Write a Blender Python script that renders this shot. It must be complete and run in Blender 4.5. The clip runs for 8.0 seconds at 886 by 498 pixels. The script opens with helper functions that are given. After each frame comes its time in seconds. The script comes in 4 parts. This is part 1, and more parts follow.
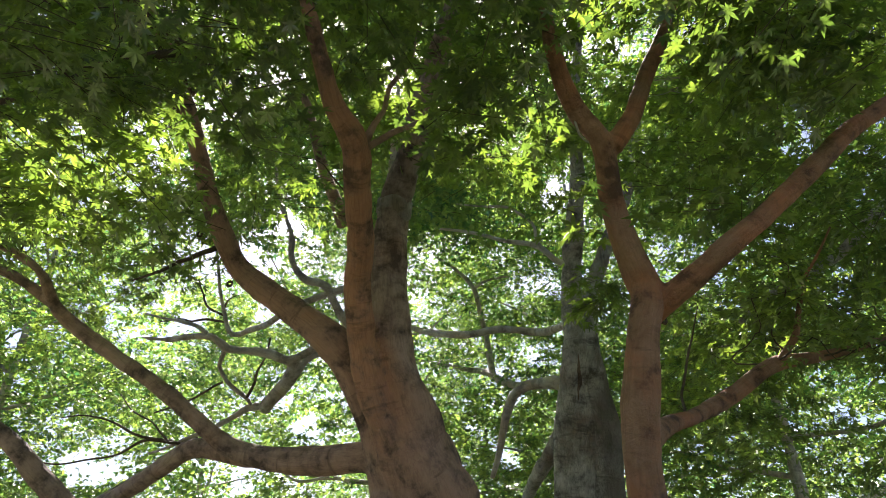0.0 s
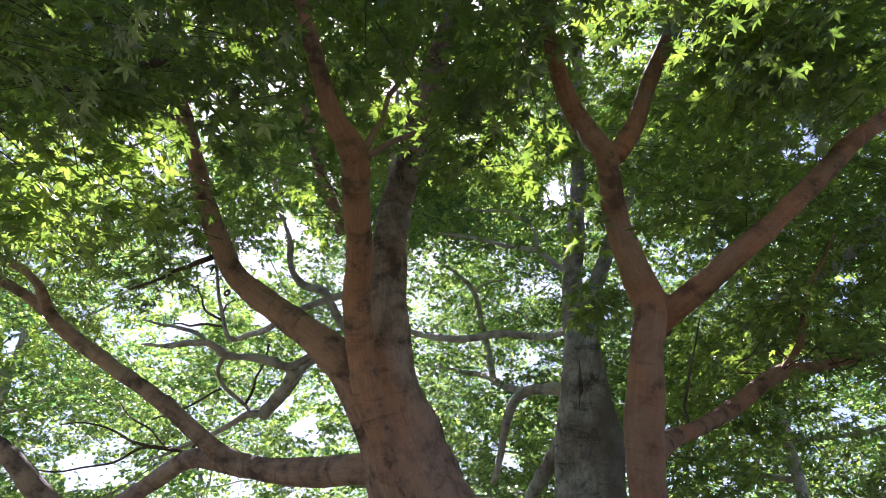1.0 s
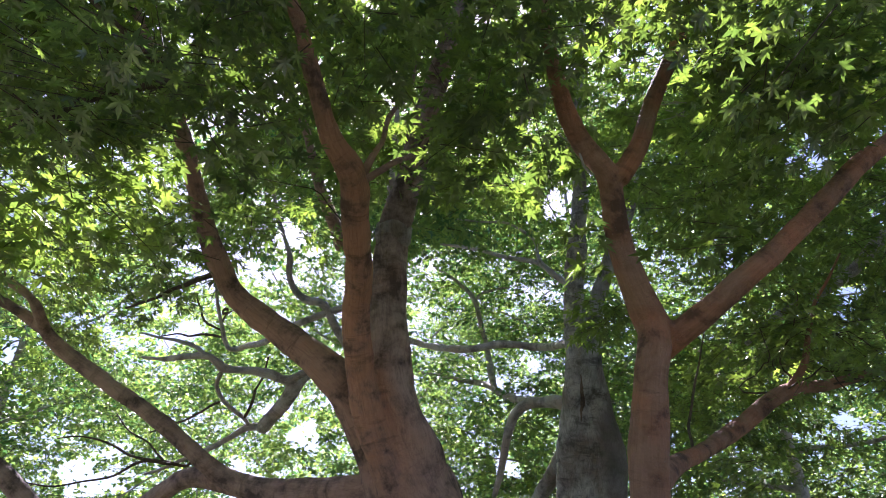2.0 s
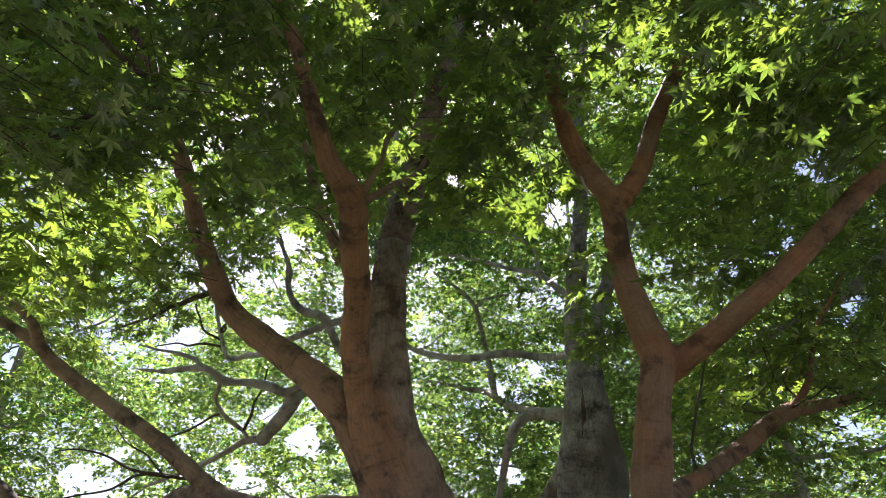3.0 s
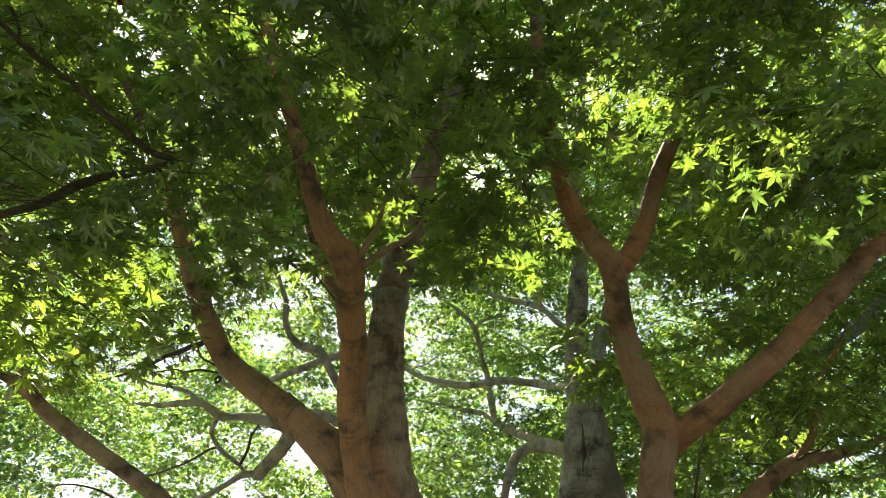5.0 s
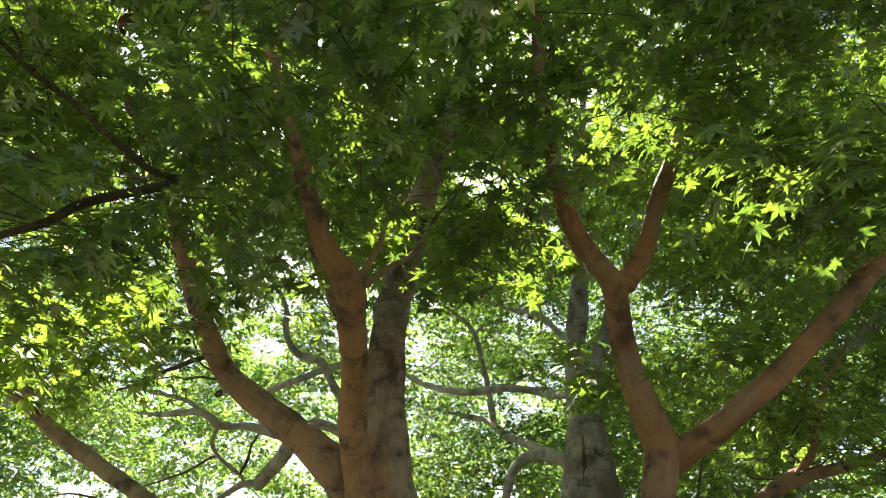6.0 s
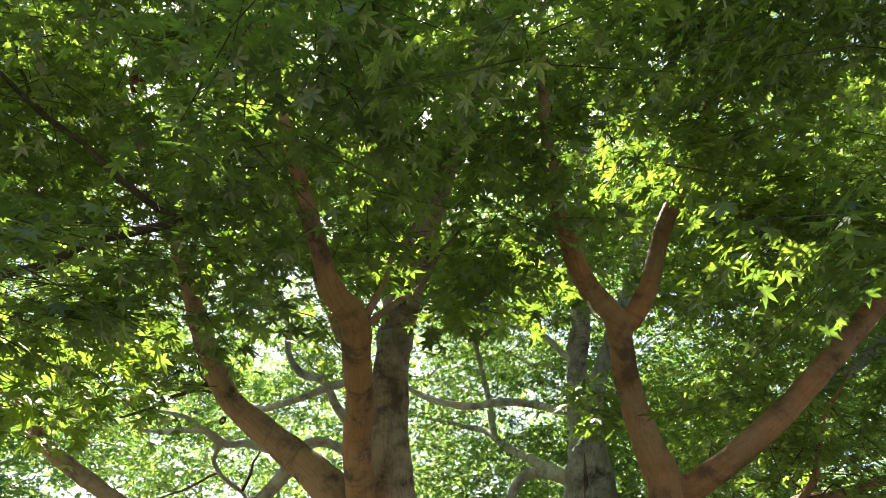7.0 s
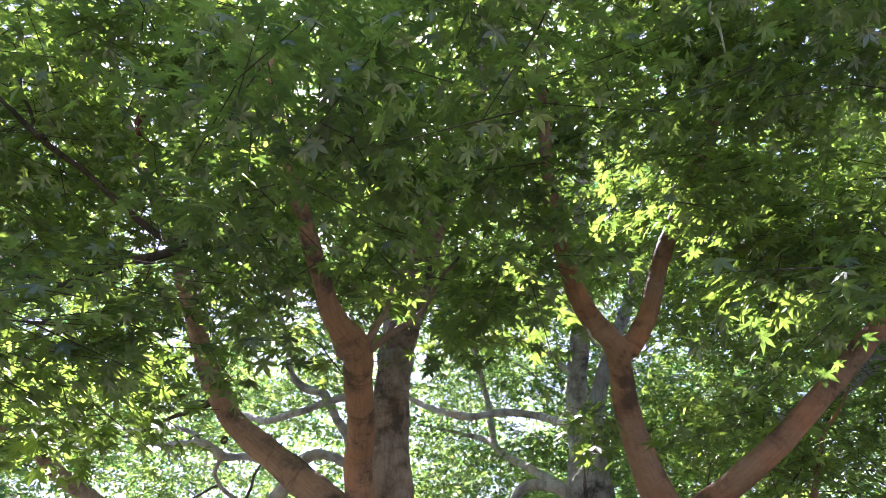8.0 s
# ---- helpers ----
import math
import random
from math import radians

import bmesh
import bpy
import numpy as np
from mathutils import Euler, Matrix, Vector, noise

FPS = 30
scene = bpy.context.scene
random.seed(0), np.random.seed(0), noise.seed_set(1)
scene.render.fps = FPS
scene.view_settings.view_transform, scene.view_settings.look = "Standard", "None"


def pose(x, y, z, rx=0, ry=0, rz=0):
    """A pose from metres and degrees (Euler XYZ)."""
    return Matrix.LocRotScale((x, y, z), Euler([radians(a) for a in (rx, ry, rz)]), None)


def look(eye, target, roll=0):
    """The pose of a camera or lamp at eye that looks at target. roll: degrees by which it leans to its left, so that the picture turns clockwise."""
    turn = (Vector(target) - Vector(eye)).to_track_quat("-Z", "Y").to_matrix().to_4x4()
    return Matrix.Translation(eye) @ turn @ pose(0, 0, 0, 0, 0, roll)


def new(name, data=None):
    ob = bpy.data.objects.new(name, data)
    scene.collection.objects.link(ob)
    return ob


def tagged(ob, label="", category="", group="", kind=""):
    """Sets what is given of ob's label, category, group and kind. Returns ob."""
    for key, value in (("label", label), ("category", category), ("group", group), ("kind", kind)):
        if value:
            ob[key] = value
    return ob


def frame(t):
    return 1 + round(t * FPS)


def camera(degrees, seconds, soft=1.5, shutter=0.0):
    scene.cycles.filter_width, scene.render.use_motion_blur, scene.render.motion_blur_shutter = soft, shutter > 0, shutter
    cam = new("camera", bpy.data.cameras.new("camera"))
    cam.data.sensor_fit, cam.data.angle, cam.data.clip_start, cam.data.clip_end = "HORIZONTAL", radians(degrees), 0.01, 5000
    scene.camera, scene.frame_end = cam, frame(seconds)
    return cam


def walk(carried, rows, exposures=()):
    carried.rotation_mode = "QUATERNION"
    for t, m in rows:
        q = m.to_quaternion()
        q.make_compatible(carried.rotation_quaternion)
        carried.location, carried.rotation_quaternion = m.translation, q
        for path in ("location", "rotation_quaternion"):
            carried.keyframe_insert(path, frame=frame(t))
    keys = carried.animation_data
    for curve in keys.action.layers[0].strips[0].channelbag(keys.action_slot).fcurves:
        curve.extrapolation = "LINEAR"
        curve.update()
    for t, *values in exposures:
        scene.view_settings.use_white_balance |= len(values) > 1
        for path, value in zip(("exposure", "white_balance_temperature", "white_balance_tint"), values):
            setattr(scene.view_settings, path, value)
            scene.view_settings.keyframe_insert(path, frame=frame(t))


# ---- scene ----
cam = camera(72.0, 8.0, soft=0.9)
PATH = [
    (0.0, (0.014, -0.001, 1.297), (0.008, 1.731, 2.298), 0.2),
    (0.5, (0.013, 0.000, 1.339), (0.007, 1.733, 2.339), 0.2),
    (1.0, (0.012, 0.011, 1.375), (0.007, 1.743, 2.374), 0.1),
    (1.5, (0.008, 0.005, 1.430), (0.003, 1.735, 2.433), 0.1),
    (3.0, (0.015, -0.028, 1.621), (0.007, 1.702, 2.625), 0.1),
    (3.5, (0.017, -0.045, 1.676), (0.010, 1.682, 2.685), 0.1),
    (4.0, (0.024, -0.076, 1.778), (0.017, 1.648, 2.791), 0.1),
    (4.5, (0.025, -0.103, 1.859), (0.017, 1.622, 2.871), 0.1),
    (6.0, (0.013, -0.178, 2.001), (0.008, 1.547, 3.014), 0.1),
    (6.5, (-0.003, -0.203, 2.047), (-0.007, 1.521, 3.061), 0.1),
    (7.0, (-0.019, -0.284, 2.152), (-0.020, 1.440, 3.166), 0.1),
    (7.5, (-0.025, -0.322, 2.193), (-0.027, 1.401, 3.208), 0.1),
    (8.0, (-0.026, -0.372, 2.256), (-0.026, 1.351, 3.272), 0.1),
]
walk(cam, [(t, look(eye, target, roll)) for t, eye, target, roll in PATH],
     exposures=[(0.0, 2.02, 6050, 22), (1.5, 2.1, 5350, 40), (3.0, 1.9, 5900, 28), (3.5, 2.02, 6350, 18), (4.5, 2.23, 6550, 13), (6.0, 2.34, 6600, 10), (7.0, 2.44, 6500, 10), (7.5, 2.68, 6000, 20), (8.0, 2.76, 5400, 40)])

# ---- daylight: a sun behind the trees, seen against the light ----
SUN_UP, SUN_SIDE = 50.0, -8.0          # degrees above the horizon, degrees from +y towards +x
world = bpy.data.worlds.new("sky")
scene.world = world
world.use_nodes = True
wn = world.node_tree.nodes
sky = wn.new("ShaderNodeTexSky")
sky.sky_type, sky.sun_disc = "NISHITA", False
sky.sun_elevation, sky.sun_rotation = radians(SUN_UP), radians(SUN_SIDE)
sky.air_density, sky.dust_density = 1.0, 2.0
wn["Background"].inputs["Strength"].default_value = 0.048
world.node_tree.links.new(sky.outputs["Color"], wn["Background"].inputs["Color"])
sun = new("sun", bpy.data.lights.new("sun", "SUN"))
sun.data.energy, sun.data.angle, sun.data.color = 5.0, radians(0.5), (1.0, 0.94, 0.82)
sun_way = Vector((math.sin(radians(SUN_SIDE)) * math.cos(radians(SUN_UP)),
                  math.cos(radians(SUN_SIDE)) * math.cos(radians(SUN_UP)), math.sin(radians(SUN_UP))))
sun.matrix_world = look(sun_way * 60, (0, 0, 0))


# ---- materials ----
def material(name):
    m = bpy.data.materials.new(name)
    m.use_nodes = True
    m.node_tree.nodes.clear()
    return m, m.node_tree.nodes, m.node_tree.links


def node(nodes, links, kind, props=(), **ins):
    """A node with its properties, and inputs that are values or other nodes' outputs."""
    n = nodes.new("ShaderNode" + kind)
    for key, value in props:
        setattr(n, key, value)
    for key, value in ins.items():
        slot = n.inputs[int(key[1:])] if key[0] == "i" and key[1:].isdigit() else n.inputs[key.replace("_", " ")]
        if hasattr(value, "is_output"):
            links.new(value, slot)
        else:
            slot.default_value = value
    return n


def ramp(nodes, links, fac, *stops):
    n = nodes.new("ShaderNodeValToRGB")
    links.new(fac, n.inputs[0])
    el = n.color_ramp.elements
    while len(el) < len(stops):
        el.new(0.5)
    for e, (at, colour) in zip(el, stops):
        e.position, e.color = at, (*colour, 1) if len(colour) == 3 else colour
    return n


def bark_material(name, dark, mid, light, flush, ridge=0.5, ring=0.5, moss=0.0, fine=60.0, toned=False, lobe=0.0, grained=True):
    """Bark: mottled patches, streaks and cracks along the stem, darker rings across it, lichen specks."""
    m, ns, ls = material(name)
    co = node(ns, ls, "TexCoord").outputs["Object"]
    grain = node(ns, ls, "Attribute", [("attribute_name", "grain")]).outputs["Vector"] if grained else co
    along = node(ns, ls, "Mapping", Vector=grain, Scale=(1, 1, 0.13)).outputs[0]
    across = node(ns, ls, "Mapping", Vector=grain, Scale=(0.8, 0.8, 4.0)).outputs[0]
    patch = node(ns, ls, "TexNoise", Vector=co, Scale=6.0, Detail=7.0, Roughness=0.66).outputs[0]
    big = node(ns, ls, "TexNoise", Vector=co, Scale=2.2, Detail=4.0, Roughness=0.6).outputs[0]
    streak = node(ns, ls, "TexNoise", Vector=along, Scale=fine, Detail=6.0, Roughness=0.65, Distortion=0.3).outputs[0]
    split = node(ns, ls, "TexNoise", Vector=along, Scale=fine * 0.3, Detail=4.0, Roughness=0.6, Distortion=0.8).outputs[0]
    rings = node(ns, ls, "TexNoise", Vector=across, Scale=3.2, Detail=5.0, Roughness=0.65, Distortion=0.5).outputs[0]
    speck = node(ns, ls, "TexNoise", Vector=co, Scale=130.0, Detail=3.0, Roughness=0.7).outputs[0]
    base = ramp(ns, ls, patch, (0.37, dark), (0.47, mid), (0.60, light)).outputs[0]
    red = node(ns, ls, "MapRange", i0=big, i1=0.46, i2=0.62, i3=0.0, i4=0.8).outputs[0]
    if toned:
        tone = node(ns, ls, "Attribute", [("attribute_name", "tone")]).outputs["Fac"]
        tone = node(ns, ls, "Math", [("operation", "MULTIPLY_ADD")], i0=patch, i1=0.9, i2=tone).outputs[0]
        tone = node(ns, ls, "MapRange", i0=tone, i1=0.55, i2=1.25, i3=0.0, i4=0.85).outputs[0]
        red = node(ns, ls, "Math", [("operation", "MULTIPLY")], i0=red, i1=0.45).outputs[0]
        red = node(ns, ls, "Math", [("operation", "MAXIMUM")], i0=red, i1=tone).outputs[0]
    worn = node(ns, ls, "MapRange", i0=patch, i1=0.36, i2=0.52, i3=0.25, i4=1.0).outputs[0]
    red = node(ns, ls, "Math", [("operation", "MULTIPLY")], i0=red, i1=worn).outputs[0]
    base = node(ns, ls, "MixRGB", Fac=red, Color1=base, Color2=(*flush, 1)).outputs[0]
    lines = node(ns, ls, "MapRange", i0=streak, i1=0.3, i2=0.65, i3=0.88 - 0.15 * ridge, i4=1.06).outputs[0]
    base = node(ns, ls, "MixRGB", [("blend_type", "MULTIPLY")], Fac=1.0, Color1=base, Color2=lines).outputs[0]
    off = node(ns, ls, "Math", [("operation", "SUBTRACT")], i0=split, i1=0.5).outputs[0]
    off = node(ns, ls, "Math", [("operation", "ABSOLUTE")], i0=off).outputs[0]
    crack = node(ns, ls, "MapRange", i0=off, i1=0.0, i2=0.035, i3=0.02 + 0.6 * ridge, i4=0.0).outputs[0]
    gap = (dark[0] * 0.4, dark[1] * 0.38, dark[2] * 0.38, 1)
    base = node(ns, ls, "MixRGB", Fac=crack, Color1=base, Color2=gap).outputs[0]
    band = node(ns, ls, "MapRange", i0=rings, i1=0.56, i2=0.66, i3=0.0, i4=ring).outputs[0]
    base = node(ns, ls, "MixRGB", Fac=band, Color1=base, Color2=gap).outputs[0]
    fleck = node(ns, ls, "MapRange", i0=speck, i1=0.62, i2=0.75, i3=0.0, i4=0.35).outputs[0]
    base = node(ns, ls, "MixRGB", Fac=fleck, Color1=base, Color2=(0.42, 0.40, 0.34, 1)).outputs[0]
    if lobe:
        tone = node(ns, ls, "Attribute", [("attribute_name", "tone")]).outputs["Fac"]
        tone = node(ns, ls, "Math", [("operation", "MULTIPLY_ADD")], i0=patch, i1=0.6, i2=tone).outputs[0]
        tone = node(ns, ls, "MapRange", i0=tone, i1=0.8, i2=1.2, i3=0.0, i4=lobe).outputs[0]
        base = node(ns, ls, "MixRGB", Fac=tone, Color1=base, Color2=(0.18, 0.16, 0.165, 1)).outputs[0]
    if moss:
        grow = node(ns, ls, "TexNoise", Vector=co, Scale=4.5, Detail=8.0, Roughness=0.7).outputs[0]
        grow = node(ns, ls, "MapRange", i0=grow, i1=0.52, i2=0.66, i3=0.0, i4=moss).outputs[0]
        base = node(ns, ls, "MixRGB", Fac=grow, Color1=base, Color2=(0.10, 0.13, 0.05, 1)).outputs[0]
    knots = node(ns, ls, "TexNoise", Vector=co, Scale=24.0, Detail=6.0, Roughness=0.7).outputs[0]
    h = node(ns, ls, "Math", [("operation", "MULTIPLY_ADD")], i0=speck, i1=0.22, i2=knots).outputs[0]
    h = node(ns, ls, "Math", [("operation", "MULTIPLY_ADD")], i0=patch, i1=1.3, i2=h).outputs[0]
    if not grained:
        h = node(ns, ls, "Math", [("operation", "MULTIPLY_ADD")], i0=streak, i1=1.0 + ridge, i2=h).outputs[0]
        h = node(ns, ls, "Math", [("operation", "MULTIPLY_ADD")], i0=crack, i1=-0.8, i2=h).outputs[0]
    bump = node(ns, ls, "Bump", Strength=0.8, Distance=0.014 + 0.016 * ridge, Height=h).outputs[0]
    b = node(ns, ls, "BsdfPrincipled", Base_Color=base, Roughness=0.8, Normal=bump)
    b.inputs["Specular IOR Level"].default_value = 0.3
    node(ns, ls, "OutputMaterial", Surface=b.outputs[0])
    return m


def leaf_material(name, low, high, glow_low, glow_high, through_part=0.55, each=False, gloss=0.10):
    """A thin leaf: matt face, light shining through it, a faint gloss; every leaf differs a little."""
    m, ns, ls = material(name)
    if each:
        rnd = node(ns, ls, "ObjectInfo").outputs["Random"]
    else:
        rnd = node(ns, ls, "NewGeometry").outputs["Random Per Island"]
    co = node(ns, ls, "TexCoord").outputs["Object"]
    spot = node(ns, ls, "TexNoise", Vector=co, Scale=60.0, Detail=4.0).outputs[0]
    drift = node(ns, ls, "TexNoise", Vector=co, Scale=0.9, Detail=2.0).outputs[0]
    mix = node(ns, ls, "Math", [("operation", "MULTIPLY_ADD")], i0=drift, i1=1.1, i2=-0.45).outputs[0]
    mix = node(ns, ls, "Math", [("operation", "MULTIPLY_ADD"), ("use_clamp", True)], i0=rnd, i1=0.8, i2=mix).outputs[0]
    face = ramp(ns, ls, mix, (0.05, low), (0.95, high)).outputs[0]
    glow = ramp(ns, ls, mix, (0.05, glow_low), (0.95, glow_high)).outputs[0]
    dull = node(ns, ls, "MapRange", i0=spot, i1=0.3, i2=0.7, i3=0.78, i4=1.12).outputs[0]
    face = node(ns, ls, "MixRGB", [("blend_type", "MULTIPLY")], Fac=1.0, Color1=face, Color2=dull).outputs[0]
    glow = node(ns, ls, "MixRGB", [("blend_type", "MULTIPLY")], Fac=1.0, Color1=glow, Color2=dull).outputs[0]
    d = node(ns, ls, "BsdfDiffuse", Color=face).outputs[0]
    t = node(ns, ls, "BsdfTranslucent", Color=glow).outputs[0]
    s = node(ns, ls, "MixShader", Fac=through_part, i1=d, i2=t).outputs[0]
    g = node(ns, ls, "BsdfAnisotropic", Color=(0.85, 0.85, 0.78, 1), Roughness=0.33).outputs[0]
    s = node(ns, ls, "MixShader", Fac=gloss, i1=s, i2=g).outputs[0]
    node(ns, ls, "OutputMaterial", Surface=s)
    return m


def ground_material():
    m, ns, ls = material("woodland_ground")
    co = node(ns, ls, "TexCoord").outputs["Object"]
    wide = node(ns, ls, "TexNoise", Vector=co, Scale=0.5, Detail=8.0, Roughness=0.65).outputs[0]
    fine = node(ns, ls, "TexNoise", Vector=co, Scale=28.0, Detail=6.0, Roughness=0.7).outputs[0]
    soil = ramp(ns, ls, fine, (0.3, (0.10, 0.075, 0.045)), (0.7, (0.26, 0.19, 0.11))).outputs[0]
    grass = ramp(ns, ls, fine, (0.3, (0.05, 0.09, 0.02)), (0.7, (0.13, 0.18, 0.05))).outputs[0]
    blend = node(ns, ls, "MapRange", i0=wide, i1=0.42, i2=0.58, i3=0.0, i4=1.0).outputs[0]
    col = node(ns, ls, "MixRGB", Fac=blend, Color1=soil, Color2=grass).outputs[0]
    bump = node(ns, ls, "Bump", Strength=0.5, Distance=0.04, Height=fine).outputs[0]
    b = node(ns, ls, "BsdfPrincipled", Base_Color=col, Roughness=0.95, Normal=bump)
    node(ns, ls, "OutputMaterial", Surface=b.outputs[0])
    return m


BARK_RED = bark_material("smooth_reddish_bark", (0.10, 0.072, 0.066), (0.27, 0.20, 0.18), (0.42, 0.34, 0.31), (0.48, 0.235, 0.135), ridge=0.3, ring=0.42, toned=True)
BARK_SLIM = bark_material("slim_maple_bark", (0.115, 0.068, 0.05), (0.265, 0.15, 0.094), (0.335, 0.202, 0.135), (0.40, 0.17, 0.088), ridge=0.2, ring=0.32)
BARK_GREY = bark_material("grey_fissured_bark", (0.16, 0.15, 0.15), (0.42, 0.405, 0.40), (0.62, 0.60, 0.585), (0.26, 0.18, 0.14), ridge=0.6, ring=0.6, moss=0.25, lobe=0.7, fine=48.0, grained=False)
BARK_SEAM = bark_material("reddish_crease_bark", (0.09, 0.065, 0.055), (0.19, 0.135, 0.11), (0.29, 0.22, 0.18), (0.24, 0.14, 0.09), ridge=0.5, ring=0.4)
BARK_PALE = bark_material("pale_grey_bark", (0.22, 0.20, 0.185), (0.40, 0.37, 0.35), (0.54, 0.51, 0.48), (0.42, 0.33, 0.27), ridge=0.3, ring=0.4)
BARK_TWIG = bark_material("twig_bark", (0.05, 0.04, 0.03), (0.09, 0.07, 0.05), (0.14, 0.11, 0.085), (0.10, 0.06, 0.04), ridge=0.2, ring=0.2, grained=False)
LEAF_NEAR = leaf_material("maple_leaf", (0.045, 0.057, 0.026), (0.09, 0.108, 0.045), (0.13, 0.24, 0.028), (0.44, 0.63, 0.055))
LEAF_ONE = leaf_material("maple_leaf_single", (0.045, 0.057, 0.026), (0.09, 0.108, 0.045), (0.13, 0.24, 0.028), (0.44, 0.63, 0.055), each=True)
LEAF_FAR = leaf_material("far_leaf", (0.035, 0.085, 0.032), (0.08, 0.14, 0.05), (0.07, 0.24, 0.06), (0.50, 0.67, 0.09), 0.6)
LEAF_DEAD = leaf_material("withered_leaf", (0.06, 0.02, 0.012), (0.13, 0.045, 0.02), (0.10, 0.025, 0.01), (0.14, 0.04, 0.015), 0.15, each=True, gloss=0.02)
GROUND = ground_material()


# ---- mesh helpers ----
def mesh_of(name, verts, faces, mat, smooth=True):
    """A mesh from vertex and face arrays; all faces have as many corners as the face array is wide."""
    verts, faces = np.asarray(verts, dtype=np.float32), np.asarray(faces, dtype=np.int32)
    me = bpy.data.meshes.new(name)
    n, k = faces.shape
    me.vertices.add(len(verts))
    me.vertices.foreach_set("co", verts.ravel())
    me.loops.add(n * k)
    me.loops.foreach_set("vertex_index", faces.ravel())
    me.polygons.add(n)
    me.polygons.foreach_set("loop_start", np.arange(0, n * k, k, dtype=np.int32))
    me.polygons.foreach_set("use_smooth", np.full(n, smooth))
    me.materials.append(mat)
    me.update(calc_edges=True)
    return me


def part(name, me, parent, label=""):
    ob = new(name, me)
    ob.parent = parent
    return tagged(ob, label)


def glide(points, step):
    """A smooth line through points (x, y, z, radius), at about even steps."""
    p = np.array(points, dtype=float)
    p = np.vstack([2 * p[0] - p[1], p, 2 * p[-1] - p[-2]])
    p[:, 3] = np.maximum(p[:, 3], 0.001)
    out = []
    for i in range(1, len(p) - 2):
        n = max(2, int(np.linalg.norm(p[i + 1, :3] - p[i, :3]) / step))
        for u in np.arange(n) / n:
            a, b, c, d = p[i - 1:i + 3]
            out.append(0.5 * (2 * b + (c - a) * u + (2 * a - 5 * b + 4 * c - d) * u ** 2 + (3 * b - a - 3 * c + d) * u ** 3))
    out.append(p[-2])
    return np.array(out)


def tube(points, seg=12, step=0.05, rough=0.05, seed=0, wander=0.0):
    """A closed, slightly uneven tube along the points (x, y, z, radius)."""
    line = glide(points, step)
    rng = np.random.default_rng(seed)
    n = len(line)
    if wander:
        phase = rng.uniform(0, 6.28, (3, 3))
        s = np.linspace(0, 1, n)
        for ax in range(3):
            line[:, ax] += wander * np.sin(s * 3.14) * sum(np.sin(s * (7 + 6 * k) + phase[ax, k]) / (1 + k) for k in range(3))
    tang = np.gradient(line[:, :3], axis=0)
    tang /= np.linalg.norm(tang, axis=1, keepdims=True) + 1e-9
    u = np.cross(tang[0], (0.3, 0.9, 0.2))
    u /= np.linalg.norm(u)
    ang = np.arange(seg) * 2 * math.pi / seg
    w = rng.uniform(-1, 1, (4, 3))
    verts = np.zeros((n, seg, 3))
    for i in range(n):
        u = u - tang[i] * np.dot(u, tang[i])
        u /= np.linalg.norm(u) + 1e-9
        v = np.cross(tang[i], u)
        s = i * step
        wob = 1 + rough * sum(np.sin((k + 1) * ang + 3 * w[k, 0] + s * (4 + 9 * abs(w[k, 1]))) * w[k, 2] for k in range(4))
        r = max(line[i, 3], 0.0012) * wob
        verts[i] = line[i, :3] + (np.cos(ang) * r)[:, None] * u + (np.sin(ang) * r)[:, None] * v
    idx = np.arange(n * seg).reshape(n, seg)
    a, b = idx[:-1], idx[1:]
    faces = np.stack([a, np.roll(a, -1, 1), np.roll(b, -1, 1), b], -1).reshape(-1, 4)
    verts = np.vstack([verts.reshape(-1, 3), line[0, :3], line[-1, :3]])
    j = np.arange(seg)
    cap0 = np.stack([np.roll(idx[0], -1), idx[0], np.full(seg, n * seg), np.full(seg, n * seg)], -1)
    cap1 = np.stack([idx[-1], np.roll(idx[-1], -1), np.full(seg, n * seg + 1), np.full(seg, n * seg + 1)], -1)
    tris = np.vstack([np.stack([faces[:, 0], faces[:, 1], faces[:, 2]], -1), np.stack([faces[:, 0], faces[:, 2], faces[:, 3]], -1),
                      cap0[:, :3], cap1[:, :3]])
    return verts, tris


